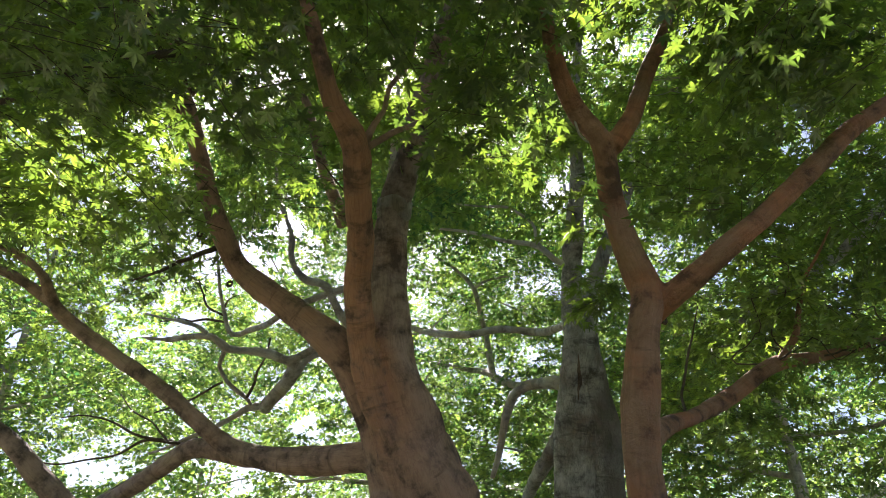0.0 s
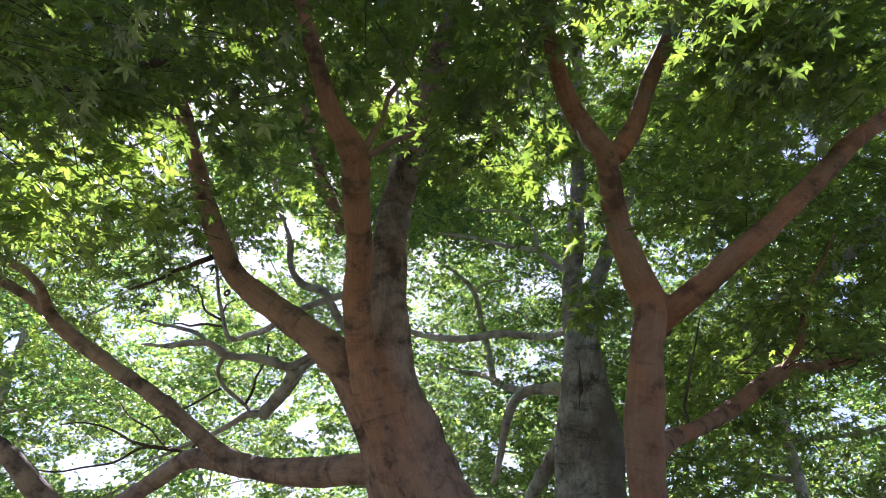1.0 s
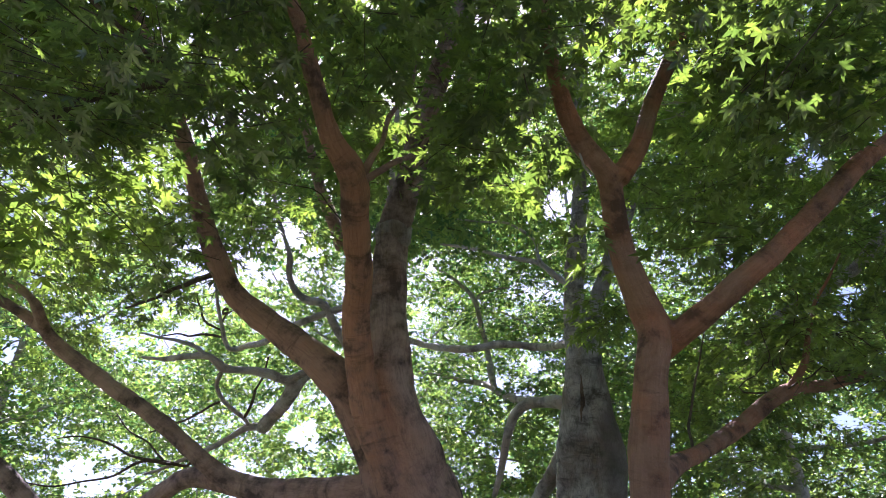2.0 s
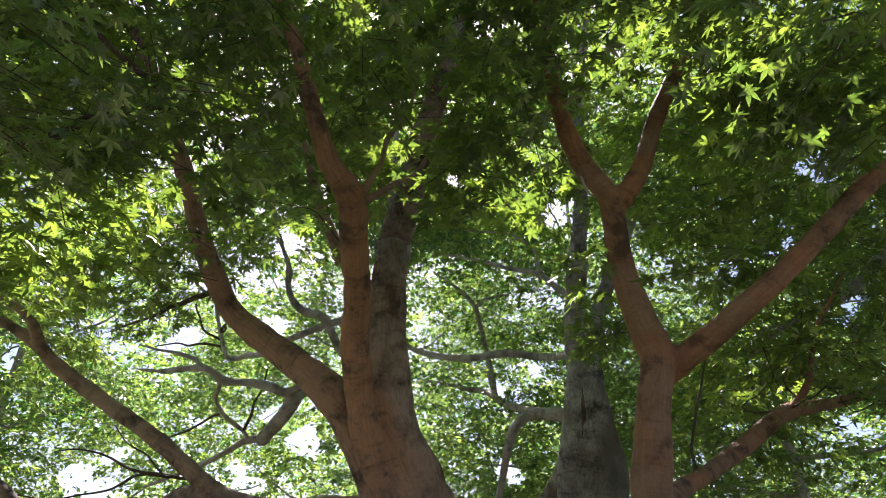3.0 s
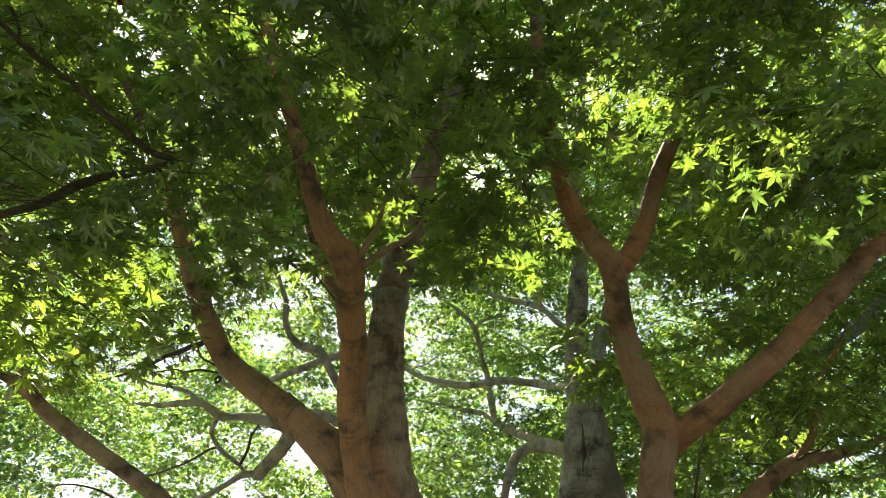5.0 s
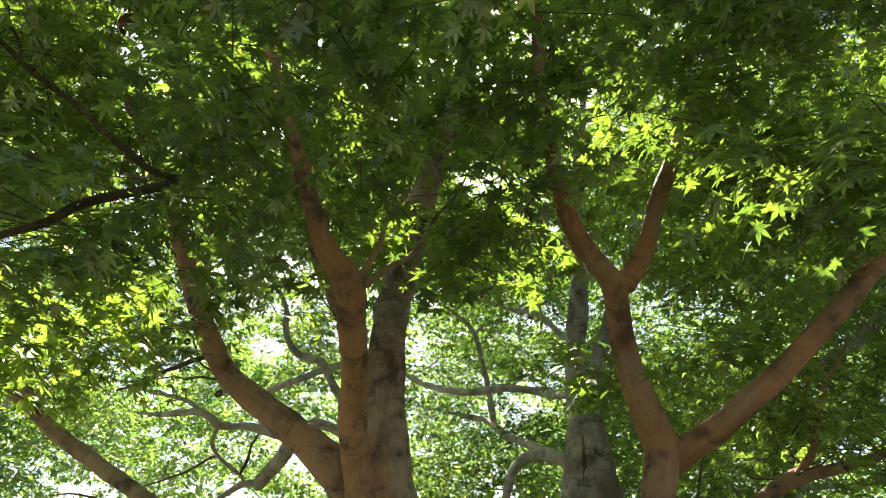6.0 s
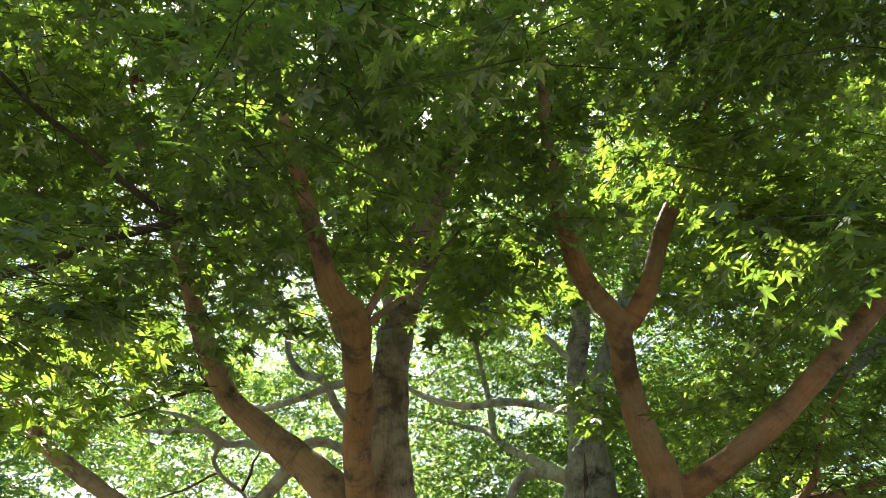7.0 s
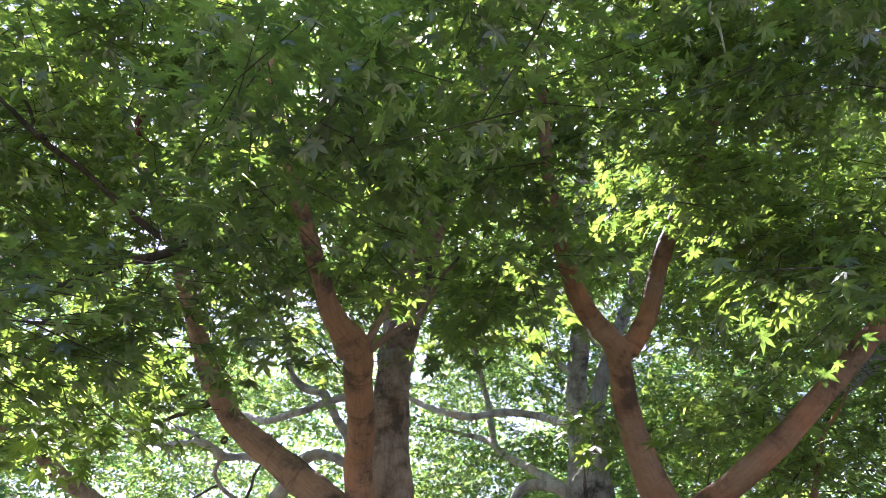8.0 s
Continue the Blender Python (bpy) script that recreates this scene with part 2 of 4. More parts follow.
def grained(me, paths, tones=()):
    """Gives bark its grain: for every vertex its place round and along the nearest limb."""
    spots, us, vs, ws, ts, run = [], [], [], [], [], 0.0
    for q, p in enumerate(paths):
        line = glide(p, 0.06)[:, :3]
        tang = np.gradient(line, axis=0)
        tang /= np.linalg.norm(tang, axis=1, keepdims=True) + 1e-9
        u = np.cross(tang[0], (0.3, 0.9, 0.2))
        for i in range(len(line)):
            u = u - tang[i] * np.dot(u, tang[i])
            u = u / (np.linalg.norm(u) + 1e-9)
            us.append(u)
            vs.append(np.cross(tang[i], u))
            ws.append((run + i * 0.06, tang[i]))
        spots.append(line)
        ts += list(0.4 + ((tones[q] if tones else 0.3) - 0.4) * np.clip(np.arange(len(line)) / len(line) * 4 - 0.3, 0, 1))
        run += len(line) * 0.06 + 3.7
    lines, spots, us, vs = spots, np.vstack(spots), np.array(us), np.array(vs)
    s0, tg = np.array([w[0] for w in ws]), np.array([w[1] for w in ws])
    co = np.zeros(len(me.vertices) * 3, dtype=np.float32)
    me.vertices.foreach_get("co", co)
    co = co.reshape(-1, 3)
    out, shade, ts = np.zeros_like(co), np.zeros(len(co), dtype=np.float32), np.array(ts)
    starts = np.cumsum([0] + [len(line) for line in lines[:-1]])
    for a in range(0, len(co), 4000):
        c = co[a:a + 4000]
        gap = ((c[:, None] - spots[None]) ** 2).sum(-1)
        k = np.argmin(gap, axis=1)
        d = c - spots[k]
        least = np.sqrt(np.minimum.reduceat(gap, starts, axis=1))
        share = np.exp(-(least - least.min(1, keepdims=True)) / 0.035)
        near = np.stack([starts[q] + np.argmin(gap[:, starts[q]:starts[q] + len(lines[q])], axis=1) for q in range(len(lines))], -1)
        shade[a:a + 4000] = (share * ts[near]).sum(1) / share.sum(1)
        out[a:a + 4000] = np.stack([(d * us[k]).sum(1), (d * vs[k]).sum(1), s0[k] + (d * tg[k]).sum(1)], -1)
    att = me.attributes.new("grain", "FLOAT_VECTOR", "POINT")
    att.data.foreach_set("vector", out.ravel())
    att = me.attributes.new("tone", "FLOAT", "POINT")
    att.data.foreach_set("value", shade)
    return me


def limb_mesh(p, seg, step, rough, seed, wander, mat):
    return grained(mesh_of("branch", *tube(p, seg, step, rough, seed, wander), mat), [p])


def joined(pieces):
    vs, fs, at = [], [], 0
    for v, f in pieces:
        vs.append(v)
        fs.append(f + at)
        at += len(v)
    return np.vstack(vs), np.vstack(fs)


def grown_stem(name, paths, mat, parent, voxel, lump, label="", tones=()):
    """Trunk and main limbs grown into one another, with rounded crotches and uneven bark."""
    v, f = joined([tube(p, 20, 0.04, 0.05, 11 + i) for i, p in enumerate(paths)])
    ob = new(name, mesh_of(name, v, f, mat))
    re = ob.modifiers.new("grow", "REMESH")
    re.mode, re.voxel_size, re.use_smooth_shade = "VOXEL", voxel, True
    sm = ob.modifiers.new("round", "SMOOTH")
    sm.factor, sm.iterations = 0.5, 3
    tex = bpy.data.textures.new(name + "_lumps", "CLOUDS")
    tex.noise_scale, tex.noise_depth = 0.16, 3
    di = ob.modifiers.new("lumps", "DISPLACE")
    di.texture, di.strength, di.mid_level = tex, lump, 0.5
    me = bpy.data.meshes.new_from_object(ob.evaluated_get(bpy.context.evaluated_depsgraph_get()))
    bpy.data.objects.remove(ob)
    me.name = name
    me.polygons.foreach_set("use_smooth", np.ones(len(me.polygons), dtype=bool))
    return part(name, grained(me, paths, tones), parent, label)


# ---- leaves ----
def star_leaf():
    """A maple leaf of seven slender pointed lobes, about 1 across, its stalk at the origin, tip along +y."""
    c = np.array((0.0, 0.26))
    v, f = [(0.0, 0.0, 0.0)], []
    lobes = [(-150, 0.34), (-105, 0.52), (-52, 0.68), (0, 0.76), (52, 0.68), (105, 0.52), (150, 0.34)]
    for k, (turn, reach) in enumerate(lobes):
        a = radians(turn)
        out, over = np.array((math.sin(a), math.cos(a))), np.array((math.cos(a), -math.sin(a)))
        if k:
            half = radians((turn + lobes[k - 1][0]) / 2)
            v.append((*(c + 0.18 * np.array((math.sin(half), math.cos(half)))), 0.02))
        for s, w in ((0.46, -0.10), (1.0, 0.0), (0.46, 0.10)):
            v.append((*(c + out * reach * s + over * w * reach / 0.6), -0.10 * s * s * reach + (0.015 if w else 0.0)))
    v.append((*c, 0.035))
    n = len(v) - 1
    f = [(n, i + 1 if i + 1 < n else 0, i) for i in range(n)]
    return np.array(v), np.array(f)


def slim_leaf():
    """The same leaf with five plain, narrow lobes, for the rest of the crown."""
    v, f = [(0, 0.05, 0)], []
    for tip, rib in (((-0.36, 0.06, -0.02), (-0.16, 0.24, 0.02)), ((-0.50, 0.46, -0.05), (-0.18, 0.44, 0.03)), ((0.02, 1.0, -0.10), (-0.19, 0.48, 0.02)),
                     ((0.50, 0.46, -0.05), (0.18, 0.44, 0.03)), ((0.36, 0.06, -0.02), (0.16, 0.24, 0.02))):
        v += [rib, tip]
        f.append((0, len(v) - 1, len(v) - 2))
    return np.array(v), np.array(f)


def small_leaf():
    """A three-pointed leaf for crowns further off."""
    v = np.array([(0, 0, 0), (-0.45, 0.45, -0.05), (-0.13, 0.5, 0.03), (0, 1, -0.1), (0.13, 0.5, 0.03), (0.45, 0.45, -0.05)])
    return v, np.array([(0, 2, 1), (0, 3, 2), (0, 4, 3), (0, 5, 4)])


def plain_leaf():
    """A folded leaf for the farthest crowns."""
    v = np.array([(0, 0, 0), (-0.42, 0.5, -0.05), (0, 1, -0.1), (0.42, 0.5, -0.05)])
    return v, np.array([(0, 2, 1), (0, 3, 2)])


def turns(yaw, pitch, roll):
    """Rotation matrices, one for each triple of angles."""
    cy, sy, cp, sp, cr, sr = np.cos(yaw), np.sin(yaw), np.cos(pitch), np.sin(pitch), np.cos(roll), np.sin(roll)
    z, o = np.zeros_like(yaw), np.ones_like(yaw)
    rz = np.stack([cy, -sy, z, sy, cy, z, z, z, o], -1).reshape(-1, 3, 3)
    rx = np.stack([o, z, z, z, cp, -sp, z, sp, cp], -1).reshape(-1, 3, 3)
    ry = np.stack([cr, z, sr, z, o, z, -sr, z, cr], -1).reshape(-1, 3, 3)
    return rz @ rx @ ry


def sprays(rng, at, reach, leaves, size):
    """Flat leafy sprays at the places given: for each a thin twig, with leaves on both sides of it that droop.
    Returns leaf places, turns and sizes, and the twigs' two ends."""
    n = len(at)
    yaw = rng.uniform(0, 2 * math.pi, n)
    dip = rng.normal(-0.18, 0.22, n)
    way = np.stack([np.cos(yaw) * np.cos(dip), np.sin(yaw) * np.cos(dip), np.sin(dip)], -1)
    side = np.stack([-np.sin(yaw), np.cos(yaw), np.zeros(n)], -1)
    length = reach * rng.uniform(0.6, 1.2, n)
    u = rng.uniform(0.05, 1.0, (n, leaves))
    v = rng.normal(0, 0.33, (n, leaves)) * (1.1 - 0.6 * u)
    p = at[:, None] + way[:, None] * (u * length[:, None])[..., None] + side[:, None] * (v * length[:, None])[..., None]
    p[..., 2] += rng.normal(0, 0.03, (n, leaves)) - 0.12 * length[:, None] * (np.abs(v) + 0.6 * u ** 2)
    p = p.reshape(-1, 3)
    k = len(p)
    face = (yaw[:, None] - math.pi / 2 + np.arctan2(v, u) * 0.9).ravel() + rng.normal(0, 0.5, k)
    m = turns(face, rng.normal(-0.45, 0.38, k), rng.normal(0, 0.38, k))
    s = size * rng.uniform(0.6, 1.25, k)
    return p, m, s, at, at + way * length[:, None] - np.array((0, 0, 0.07)) * length[:, None]


def leaf_mesh(name, shape, p, m, s, mat):
    v, f = shape
    verts = np.einsum("nij,vj->nvi", m * s[:, None, None], v) + p[:, None]
    faces = f[None] + (np.arange(len(p)) * len(v))[:, None, None]
    return mesh_of(name, verts.reshape(-1, 3), faces.reshape(-1, 3), mat, smooth=False)


def twig_mesh(name, a, b, r, mat):
    """Three-sided thin twigs from a to b."""
    d = b - a
    d /= np.linalg.norm(d, axis=1, keepdims=True) + 1e-9
    u = np.cross(d, (0.1, 0.2, 1.0))
    u /= np.linalg.norm(u, axis=1, keepdims=True) + 1e-9
    w = np.cross(d, u)
    ring = [math.cos(k * 2.0944) * u + math.sin(k * 2.0944) * w for k in range(3)]
    verts = np.stack([a + r * q for q in ring] + [b + 0.35 * r * q for q in ring], 1).reshape(-1, 3)
    f = np.array([(0, 1, 4), (0, 4, 3), (1, 2, 5), (1, 5, 4), (2, 0, 3), (2, 3, 5)])
    faces = (f[None] + (np.arange(len(a)) * 6)[:, None, None]).reshape(-1, 3)
    return mesh_of(name, verts, faces, mat)


def wave(p, scale, seed):
    """Smooth noise from a few waves, about -1 to 1: makes crowns gather in clumps, with gaps."""
    rng = np.random.default_rng(seed)
    out = np.zeros(len(p))
    for k in range(9):
        d = rng.normal(0, 1, 3)
        d *= scale * rng.uniform(0.7, 1.6) / np.linalg.norm(d)
        out += np.sin(p @ d + rng.uniform(0, 6.28))
    return out / 3.2


CAMERA_SPOT = (0.0, -0.2, 2.0)      # camera's place about 6 s in; leaves are cleared round and towards it

# openings in the canopy through which the sun reaches lower leaves: x, y, z of the lit place and the opening's radius
OPENINGS = [(-1.9, 2.32, 2.98, 0.36), (-1.55, 2.25, 3.12, 0.17), (-2.7, 3.6, 3.6, 0.25), (1.12, 2.45, 4.3, 0.22), (-1.0, 3.72, 3.75, 0.28), (0.45, 2.7, 3.65, 0.28)]
OPENINGS += [(-1.18, 2.07, 3.89, 0.12), (-0.94, 2.11, 3.82, 0.10), (-1.24, 1.62, 3.85, 0.10), (-0.89, 2.71, 3.38, 0.14), (-1.27, 2.14, 3.16, 0.18), (0.83, 1.81, 3.94, 0.11), (0.30, 1.73, 3.88, 0.07),
             (-0.21, 2.07, 3.89, 0.07), (2.42, 4.48, 3.16, 0.20), (-0.38, 1.75, 3.84, 0.11), (0.55, 2.87, 3.32, 0.13)]
OPENINGS += [(0.80, 1.80, 3.68, 0.2), (1.27, 2.04, 3.67, 0.16), (0.53, 1.74, 3.78, 0.11)]
spread = np.random.default_rng(77)
for _ in range(6):
    x, y = spread.uniform(-4.5, 0.9), spread.uniform(0.8, 4.2)
    OPENINGS.append((x, y, 2.5 + 0.45 * y + spread.uniform(0.0, 0.7), spread.uniform(0.13, 0.23)))


def shaded(p):
    """True for places that leave the openings free."""
    ok = np.ones(len(p), dtype=bool)
    for x, y, z, r in OPENINGS:
        v = p - (x, y, z)
        t = v @ np.array(sun_way)
        ok &= ~((t > 0.4) & (np.linalg.norm(v - t[:, None] * np.array(sun_way), axis=1) < r))
    return ok


# gaps in the crowns further off, cut along the camera's lines of sight to show sky: x and rise at 10 m ahead, radius
# there
SKY_GAPS = [(-2.89, 5.99, 0.34), (0.14, 7.24, 0.23), (-0.91, 7.89, 0.20), (2.35, 6.55, 0.34), (-4.60, 4.11, 0.33), (-3.06, 4.13, 0.35), (-2.76, 2.65, 0.29), (-7.52, 3.77, 0.29),
            (-5.55, 1.73, 0.40), (-3.13, 1.52, 0.27), (-2.25, 2.20, 0.27), (7.69, 8.16, 0.46), (6.59, 2.45, 0.19), (4.05, 2.10, 0.14), (1.51, 3.46, 0.17), (0.91, 3.09, 0.13),
            (0.98, 1.72, 0.16), (-0.19, 5.49, 0.14), (-2.34, 6.97, 0.16), (-1.74, 7.32, 0.13), (-7.53, 4.97, 0.17), (6.23, 4.89, 0.13), (7.58, 7.71, 0.42), (6.60, 5.86, 0.27), (7.24, 4.57, 0.27)]


def open_sky(p, share=1.0):
    """False for leaves that would fill the gaps; the gaps' edges are uneven."""
    ok = np.ones(len(p), dtype=bool)
    k = 10.0 / np.maximum(p[:, 1], 0.5)
    x, z = p[:, 0] * k, (p[:, 2] - 1.68) * k
    rough = 1.0 + 0.8 * wave(np.stack([x, z, 0 * x], -1), 9.0, 5)
    for gx, gz, r in SKY_GAPS:
        ok &= np.hypot(x - gx, z - gz) > (0.8 if gz < 4.2 else 1.0) * share * r * rough
    return ok | (np.random.default_rng(len(p)).random(len(p)) < 0.05)      # a few sprigs reach into every gap


def scatter(rng, count, low, high, keep, outer=True):
    """Random places in a box that keep(points) allows."""
    found = []
    total = 0
    for _ in range(60):
        p = rng.uniform(low, high, (count, 3))
        p = p[keep(p)]
        p = p[shaded(p)] if outer else p
        found.append(p)
        total += len(p)
        if total >= count:
            break
    return np.vstack(found)[:count]


def clump(rng, count, centre, radii):
    """Places gathered in a rounded clump."""
    d = rng.normal(0, 1, (count, 3))
    d /= np.linalg.norm(d, axis=1, keepdims=True)
    return np.array(centre) + d * np.array(radii) * rng.uniform(0, 1, (count, 1)) ** 0.4


def high_crown(tree, rng, count, low, high, seed):
    """The upper storeys of a crown, which shade the leaves under them."""
    o = np.array(tree.location)
    at = scatter(rng, count, low, high, lambda p: (p[:, 2] > maple_base(p) + 1.5) & (wave(p, 1.5, seed) + 0.6 * wave(p, 4.0, seed + 1) - 0.35 > 0))
    p, m, s, a, b = sprays(rng, at - o, 0.55, 24, 0.12)
    free = shaded(p + o) & open_sky(p + o)
    p, m, s = p[free], m[free], s[free]
    part("upper_crown", leaf_mesh("upper_crown", small_leaf(), p, m, s, LEAF_NEAR), tree)["kind"] = "stuff"
    part("upper_twig", twig_mesh("upper_twig", a, b, 0.004, BARK_TWIG), tree)["kind"] = "stuff"


def twigs_in_view(p, lines):
    """False for leaves between the given thin branches and the camera, cleared to keep these in view."""
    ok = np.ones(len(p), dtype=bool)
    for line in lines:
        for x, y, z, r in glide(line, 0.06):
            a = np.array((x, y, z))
            d = np.array(CAMERA_SPOT) - a
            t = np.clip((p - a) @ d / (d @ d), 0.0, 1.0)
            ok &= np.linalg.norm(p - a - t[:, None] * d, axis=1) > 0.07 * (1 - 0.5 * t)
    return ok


CAMERA_EYES = [(0.01, 0.0, 1.4), (0.015, -0.03, 1.62), (0.02, -0.1, 1.86), (0.0, -0.2, 2.05)]     # camera positions along its rise, low to high


def limbs_in_view(p, rng):
    """False for most leaves that would hide the main limbs from the camera; foliage fitted to its view."""
    ok = np.ones(len(p), dtype=bool)
    for cam_at in CAMERA_EYES:
        d = p - cam_at
        far = np.linalg.norm(d, axis=1)
        way = d / far[:, None]
        for line, share in ((MAPLE_FRONT_STEM[4:12], 0.85), (MAPLE_RIGHT_STEM[4:8], 0.85), (MAPLE_RIGHT_STEM[7:11], 0.3), (MAPLE_LEFT_LIMB[5:10], 0.85), (MAPLE_LEFT_LIMB[9:11], 0.3),
                            (SLIM_LEFT_FORK[:8], 0.9), (SLIM_MID_FORK[:5], 0.85), (SLIM_RIGHT_LIMB[:9], 0.85), (SLIM_LOW_LIMB[1:5], 0.25), (MAPLE_CROTCH_TWIG[:3], 0.7), (MAPLE_CROTCH_SIDE[:3], 0.7)):
            near = np.zeros(len(p), dtype=bool)
            for x, y, z, r in glide(line, 0.08):
                a = np.array((x, y, z)) - cam_at
                reach = np.linalg.norm(a)
                near |= (np.linalg.norm(way - a / reach, axis=1) < (r + 0.035) / reach) & (far < reach)
            ok &= ~(near & (rng.random(len(p)) < share))
    return ok


def crown(tree, rng, at, reach, leaves, size, shape, mat, twig_r, singles=0, stretch=None):
    """Leaves and twigs of a tree. The nearest ones, within a stretch of the plan, are leaves of their own."""
    p, m, s, a, b = sprays(rng, at, reach, leaves, size)
    o = np.array(tree.location)
    if singles:
        deep = p[:, 1] + o[1]
        s = s * np.where(deep < 1.9, 0.74, 1.03)
        sparse = rng.random(len(p)) < np.where(deep < 1.9, 1.0, np.where(deep < 3.3, 0.52, 0.74))
        p, m, s = p[sparse], m[sparse], s[sparse]
    free = shaded(p + o) & (open_sky(p + o, 0.65) | (p[:, 1] + o[1] < 1.9)) & twigs_in_view(p + o, [MAPLE_TOP_TWIG[3:], MAPLE_TOP_FORK[2:], MAPLE_TOP_SIDE, [(-1.02, 1.118, 3.565, 0.01), (-0.96, 1.118, 3.53, 0.01)]]) if singles else shaded(p + o) & open_sky(p + o)
    if singles:
        free &= limbs_in_view(p + o, np.random.default_rng(91))
    p, m, s = p[free], m[free], s[free]
    bare = limbs_in_view((a + b) / 2 + o, np.random.default_rng(92)) & limbs_in_view(b + o, np.random.default_rng(93)) if singles else open_sky(a + o) & open_sky((a + b) / 2 + o) & open_sky(b + o)
    part("twig", twig_mesh("twig", a[bare], b[bare], twig_r, BARK_TWIG), tree)["kind"] = "stuff"
    own = np.zeros(len(p), dtype=bool)
    if singles:
        x0, x1, y0, y1, z1 = stretch
        inside = np.nonzero((p[:, 0] > x0) & (p[:, 0] < x1) & (p[:, 1] > y0) & (p[:, 1] < y1) & (p[:, 2] < z1))[0]
        own[inside[:singles]] = True
        one = mesh_of("leaf", *shape, LEAF_ONE, smooth=False)
        for i in np.nonzero(own)[0]:
            ob = part("leaf", one, tree)
            ob.matrix_basis = Matrix.Translation(p[i]) @ Matrix((m[i] * s[i]).tolist()).to_4x4()
    close = ~own & (p[:, 1] + tree.location.y < 3.3) if singles else np.zeros(len(p), dtype=bool)
    rest = ~own & ~close
    if close.any():
        part("crown", leaf_mesh("crown", shape, p[close], m[close], s[close], mat), tree)["kind"] = "stuff"
    part("crown", leaf_mesh("crown", slim_leaf() if singles else shape, p[rest], m[rest], s[rest], mat), tree)["kind"] = "stuff"


def boughs(tree, rng, paths, targets, r0, mat):
    """Thin side branches from the nearest limb to places in the crown."""
    pts = np.vstack([glide(p, 0.15) for p in paths])
    for t in targets:
        near = pts[np.argmin(np.linalg.norm(pts[:, :3] - t, axis=1) + rng.uniform(0, 0.5, len(pts)))]
        a, b = near[:3], t
        span = np.linalg.norm(b - a)
        if span > 0.9:
            continue
        mid1, mid2 = a + (b - a) * 0.35 + rng.normal(0, 0.11 * span, 3), a + (b - a) * 0.7 + rng.normal(0, 0.11 * span, 3)
        r = min(r0, near[3] * 0.6)
        v, f = tube([(*a, r), (*mid1, r * 0.75), (*mid2, r * 0.5), (*b, 0.003)], 6, 0.06, 0.1, int(rng.integers(1e6)), 0.035)
        part("branch", mesh_of("branch", v, f, mat), tree)


def tree_root(name, place, label):
    ob = new(name)
    ob.location = place
    return tagged(ob, label, "tree")


def at_root(tree, paths):
    """Paths in the tree's own coordinates."""
    o = tree.location
    return [[(x - o.x, y - o.y, z - o.z, r) for x, y, z, r in p] for p in paths]


def branch_scar(trunk, tree, place, size, seed):
    """A healed scar where a branch broke off: a lumpy ring round a dark hollow, set into the bark."""
    rng = np.random.default_rng(seed)
    n, k = 16, 8
    a, c = np.meshgrid(np.arange(n) * 2 * math.pi / n, np.arange(k) * 2 * math.pi / k, indexing="ij")
    wide = size * (0.62 + 0.12 * np.sin(2 * a + seed) + 0.06 * rng.normal(0, 1, (n, 1)))
    r = size * 0.36
    v = np.stack([(wide + r * np.cos(c)) * np.cos(a), r * 0.8 * np.sin(c), 1.5 * (wide + r * np.cos(c)) * np.sin(a)], -1).reshape(-1, 3)
    i = np.arange(n * k).reshape(n, k)
    f = np.stack([i, np.roll(i, -1, 0), np.roll(np.roll(i, -1, 0), -1, 1), np.roll(i, -1, 1)], -1).reshape(-1, 4)
    ob = part("branch_scar", mesh_of("branch_scar", v, f, BARK_TWIG), trunk, "dark healed branch scar")
    ob.location = Vector(place) - tree.location


# ---- ground ----
def ground_sheet():
    n = 140
    u = np.linspace(-1, 1, n)
    g = np.sign(u) * (np.abs(u) * 14 + np.abs(u) ** 7 * 1500)
    x, y = np.meshgrid(g, g, indexing="ij")
    near = np.exp(-(x ** 2 + y ** 2) / 900)
    z = near * 0.06 * (np.sin(x * 0.9 + 1) + np.sin(y * 1.1 + x * 0.4)) - 0.06
    idx = np.arange(n * n).reshape(n, n)
    f = np.stack([idx[:-1, :-1], idx[1:, :-1], idx[1:, 1:], idx[:-1, 1:]], -1).reshape(-1, 4)
    ob = new("ground", mesh_of("ground", np.stack([x, y, z], -1).reshape(-1, 3), f, GROUND))
    return tagged(ob, "woodland floor of short grass and dry leaf litter", "ground", kind="structure")


ground_sheet()

# ---- limbs: x, y, z, radius ----
MAPLE_TRUNK = [(-0.2, 4.35, -0.15, 0.52), (-0.17, 4.3, 0.25, 0.42), (-0.15, 4.25, 0.9, 0.36), (-0.14, 4.26, 1.88, 0.317), (-0.25, 4.13, 2.18, 0.279), (-0.31, 4.03, 2.44, 0.203), (-0.33, 3.96, 2.63, 0.148)]
MAPLE_FRONT_STEM = [(-0.16, 4.2, 1.62, 0.095), (-0.23, 4.07, 1.85, 0.095), (-0.309, 3.88, 2.103, 0.095), (-0.412, 3.731, 2.36, 0.094), (-0.489, 3.624, 2.622, 0.091), (-0.519, 3.469, 2.855, 0.089), (-0.526, 3.358, 3.009, 0.086), (-0.49, 3.17, 3.1, 0.079), (-0.47, 2.8, 3.25, 0.076), (-0.46, 2.49, 3.38, 0.077), (-0.54, 2.28, 3.44, 0.054), (-0.6, 2.07, 3.6, 0.044), (-0.65, 1.91, 3.77, 0.038), (-0.74, 1.75, 4.05, 0.032), (-0.82, 1.59, 4.43, 0.025)]
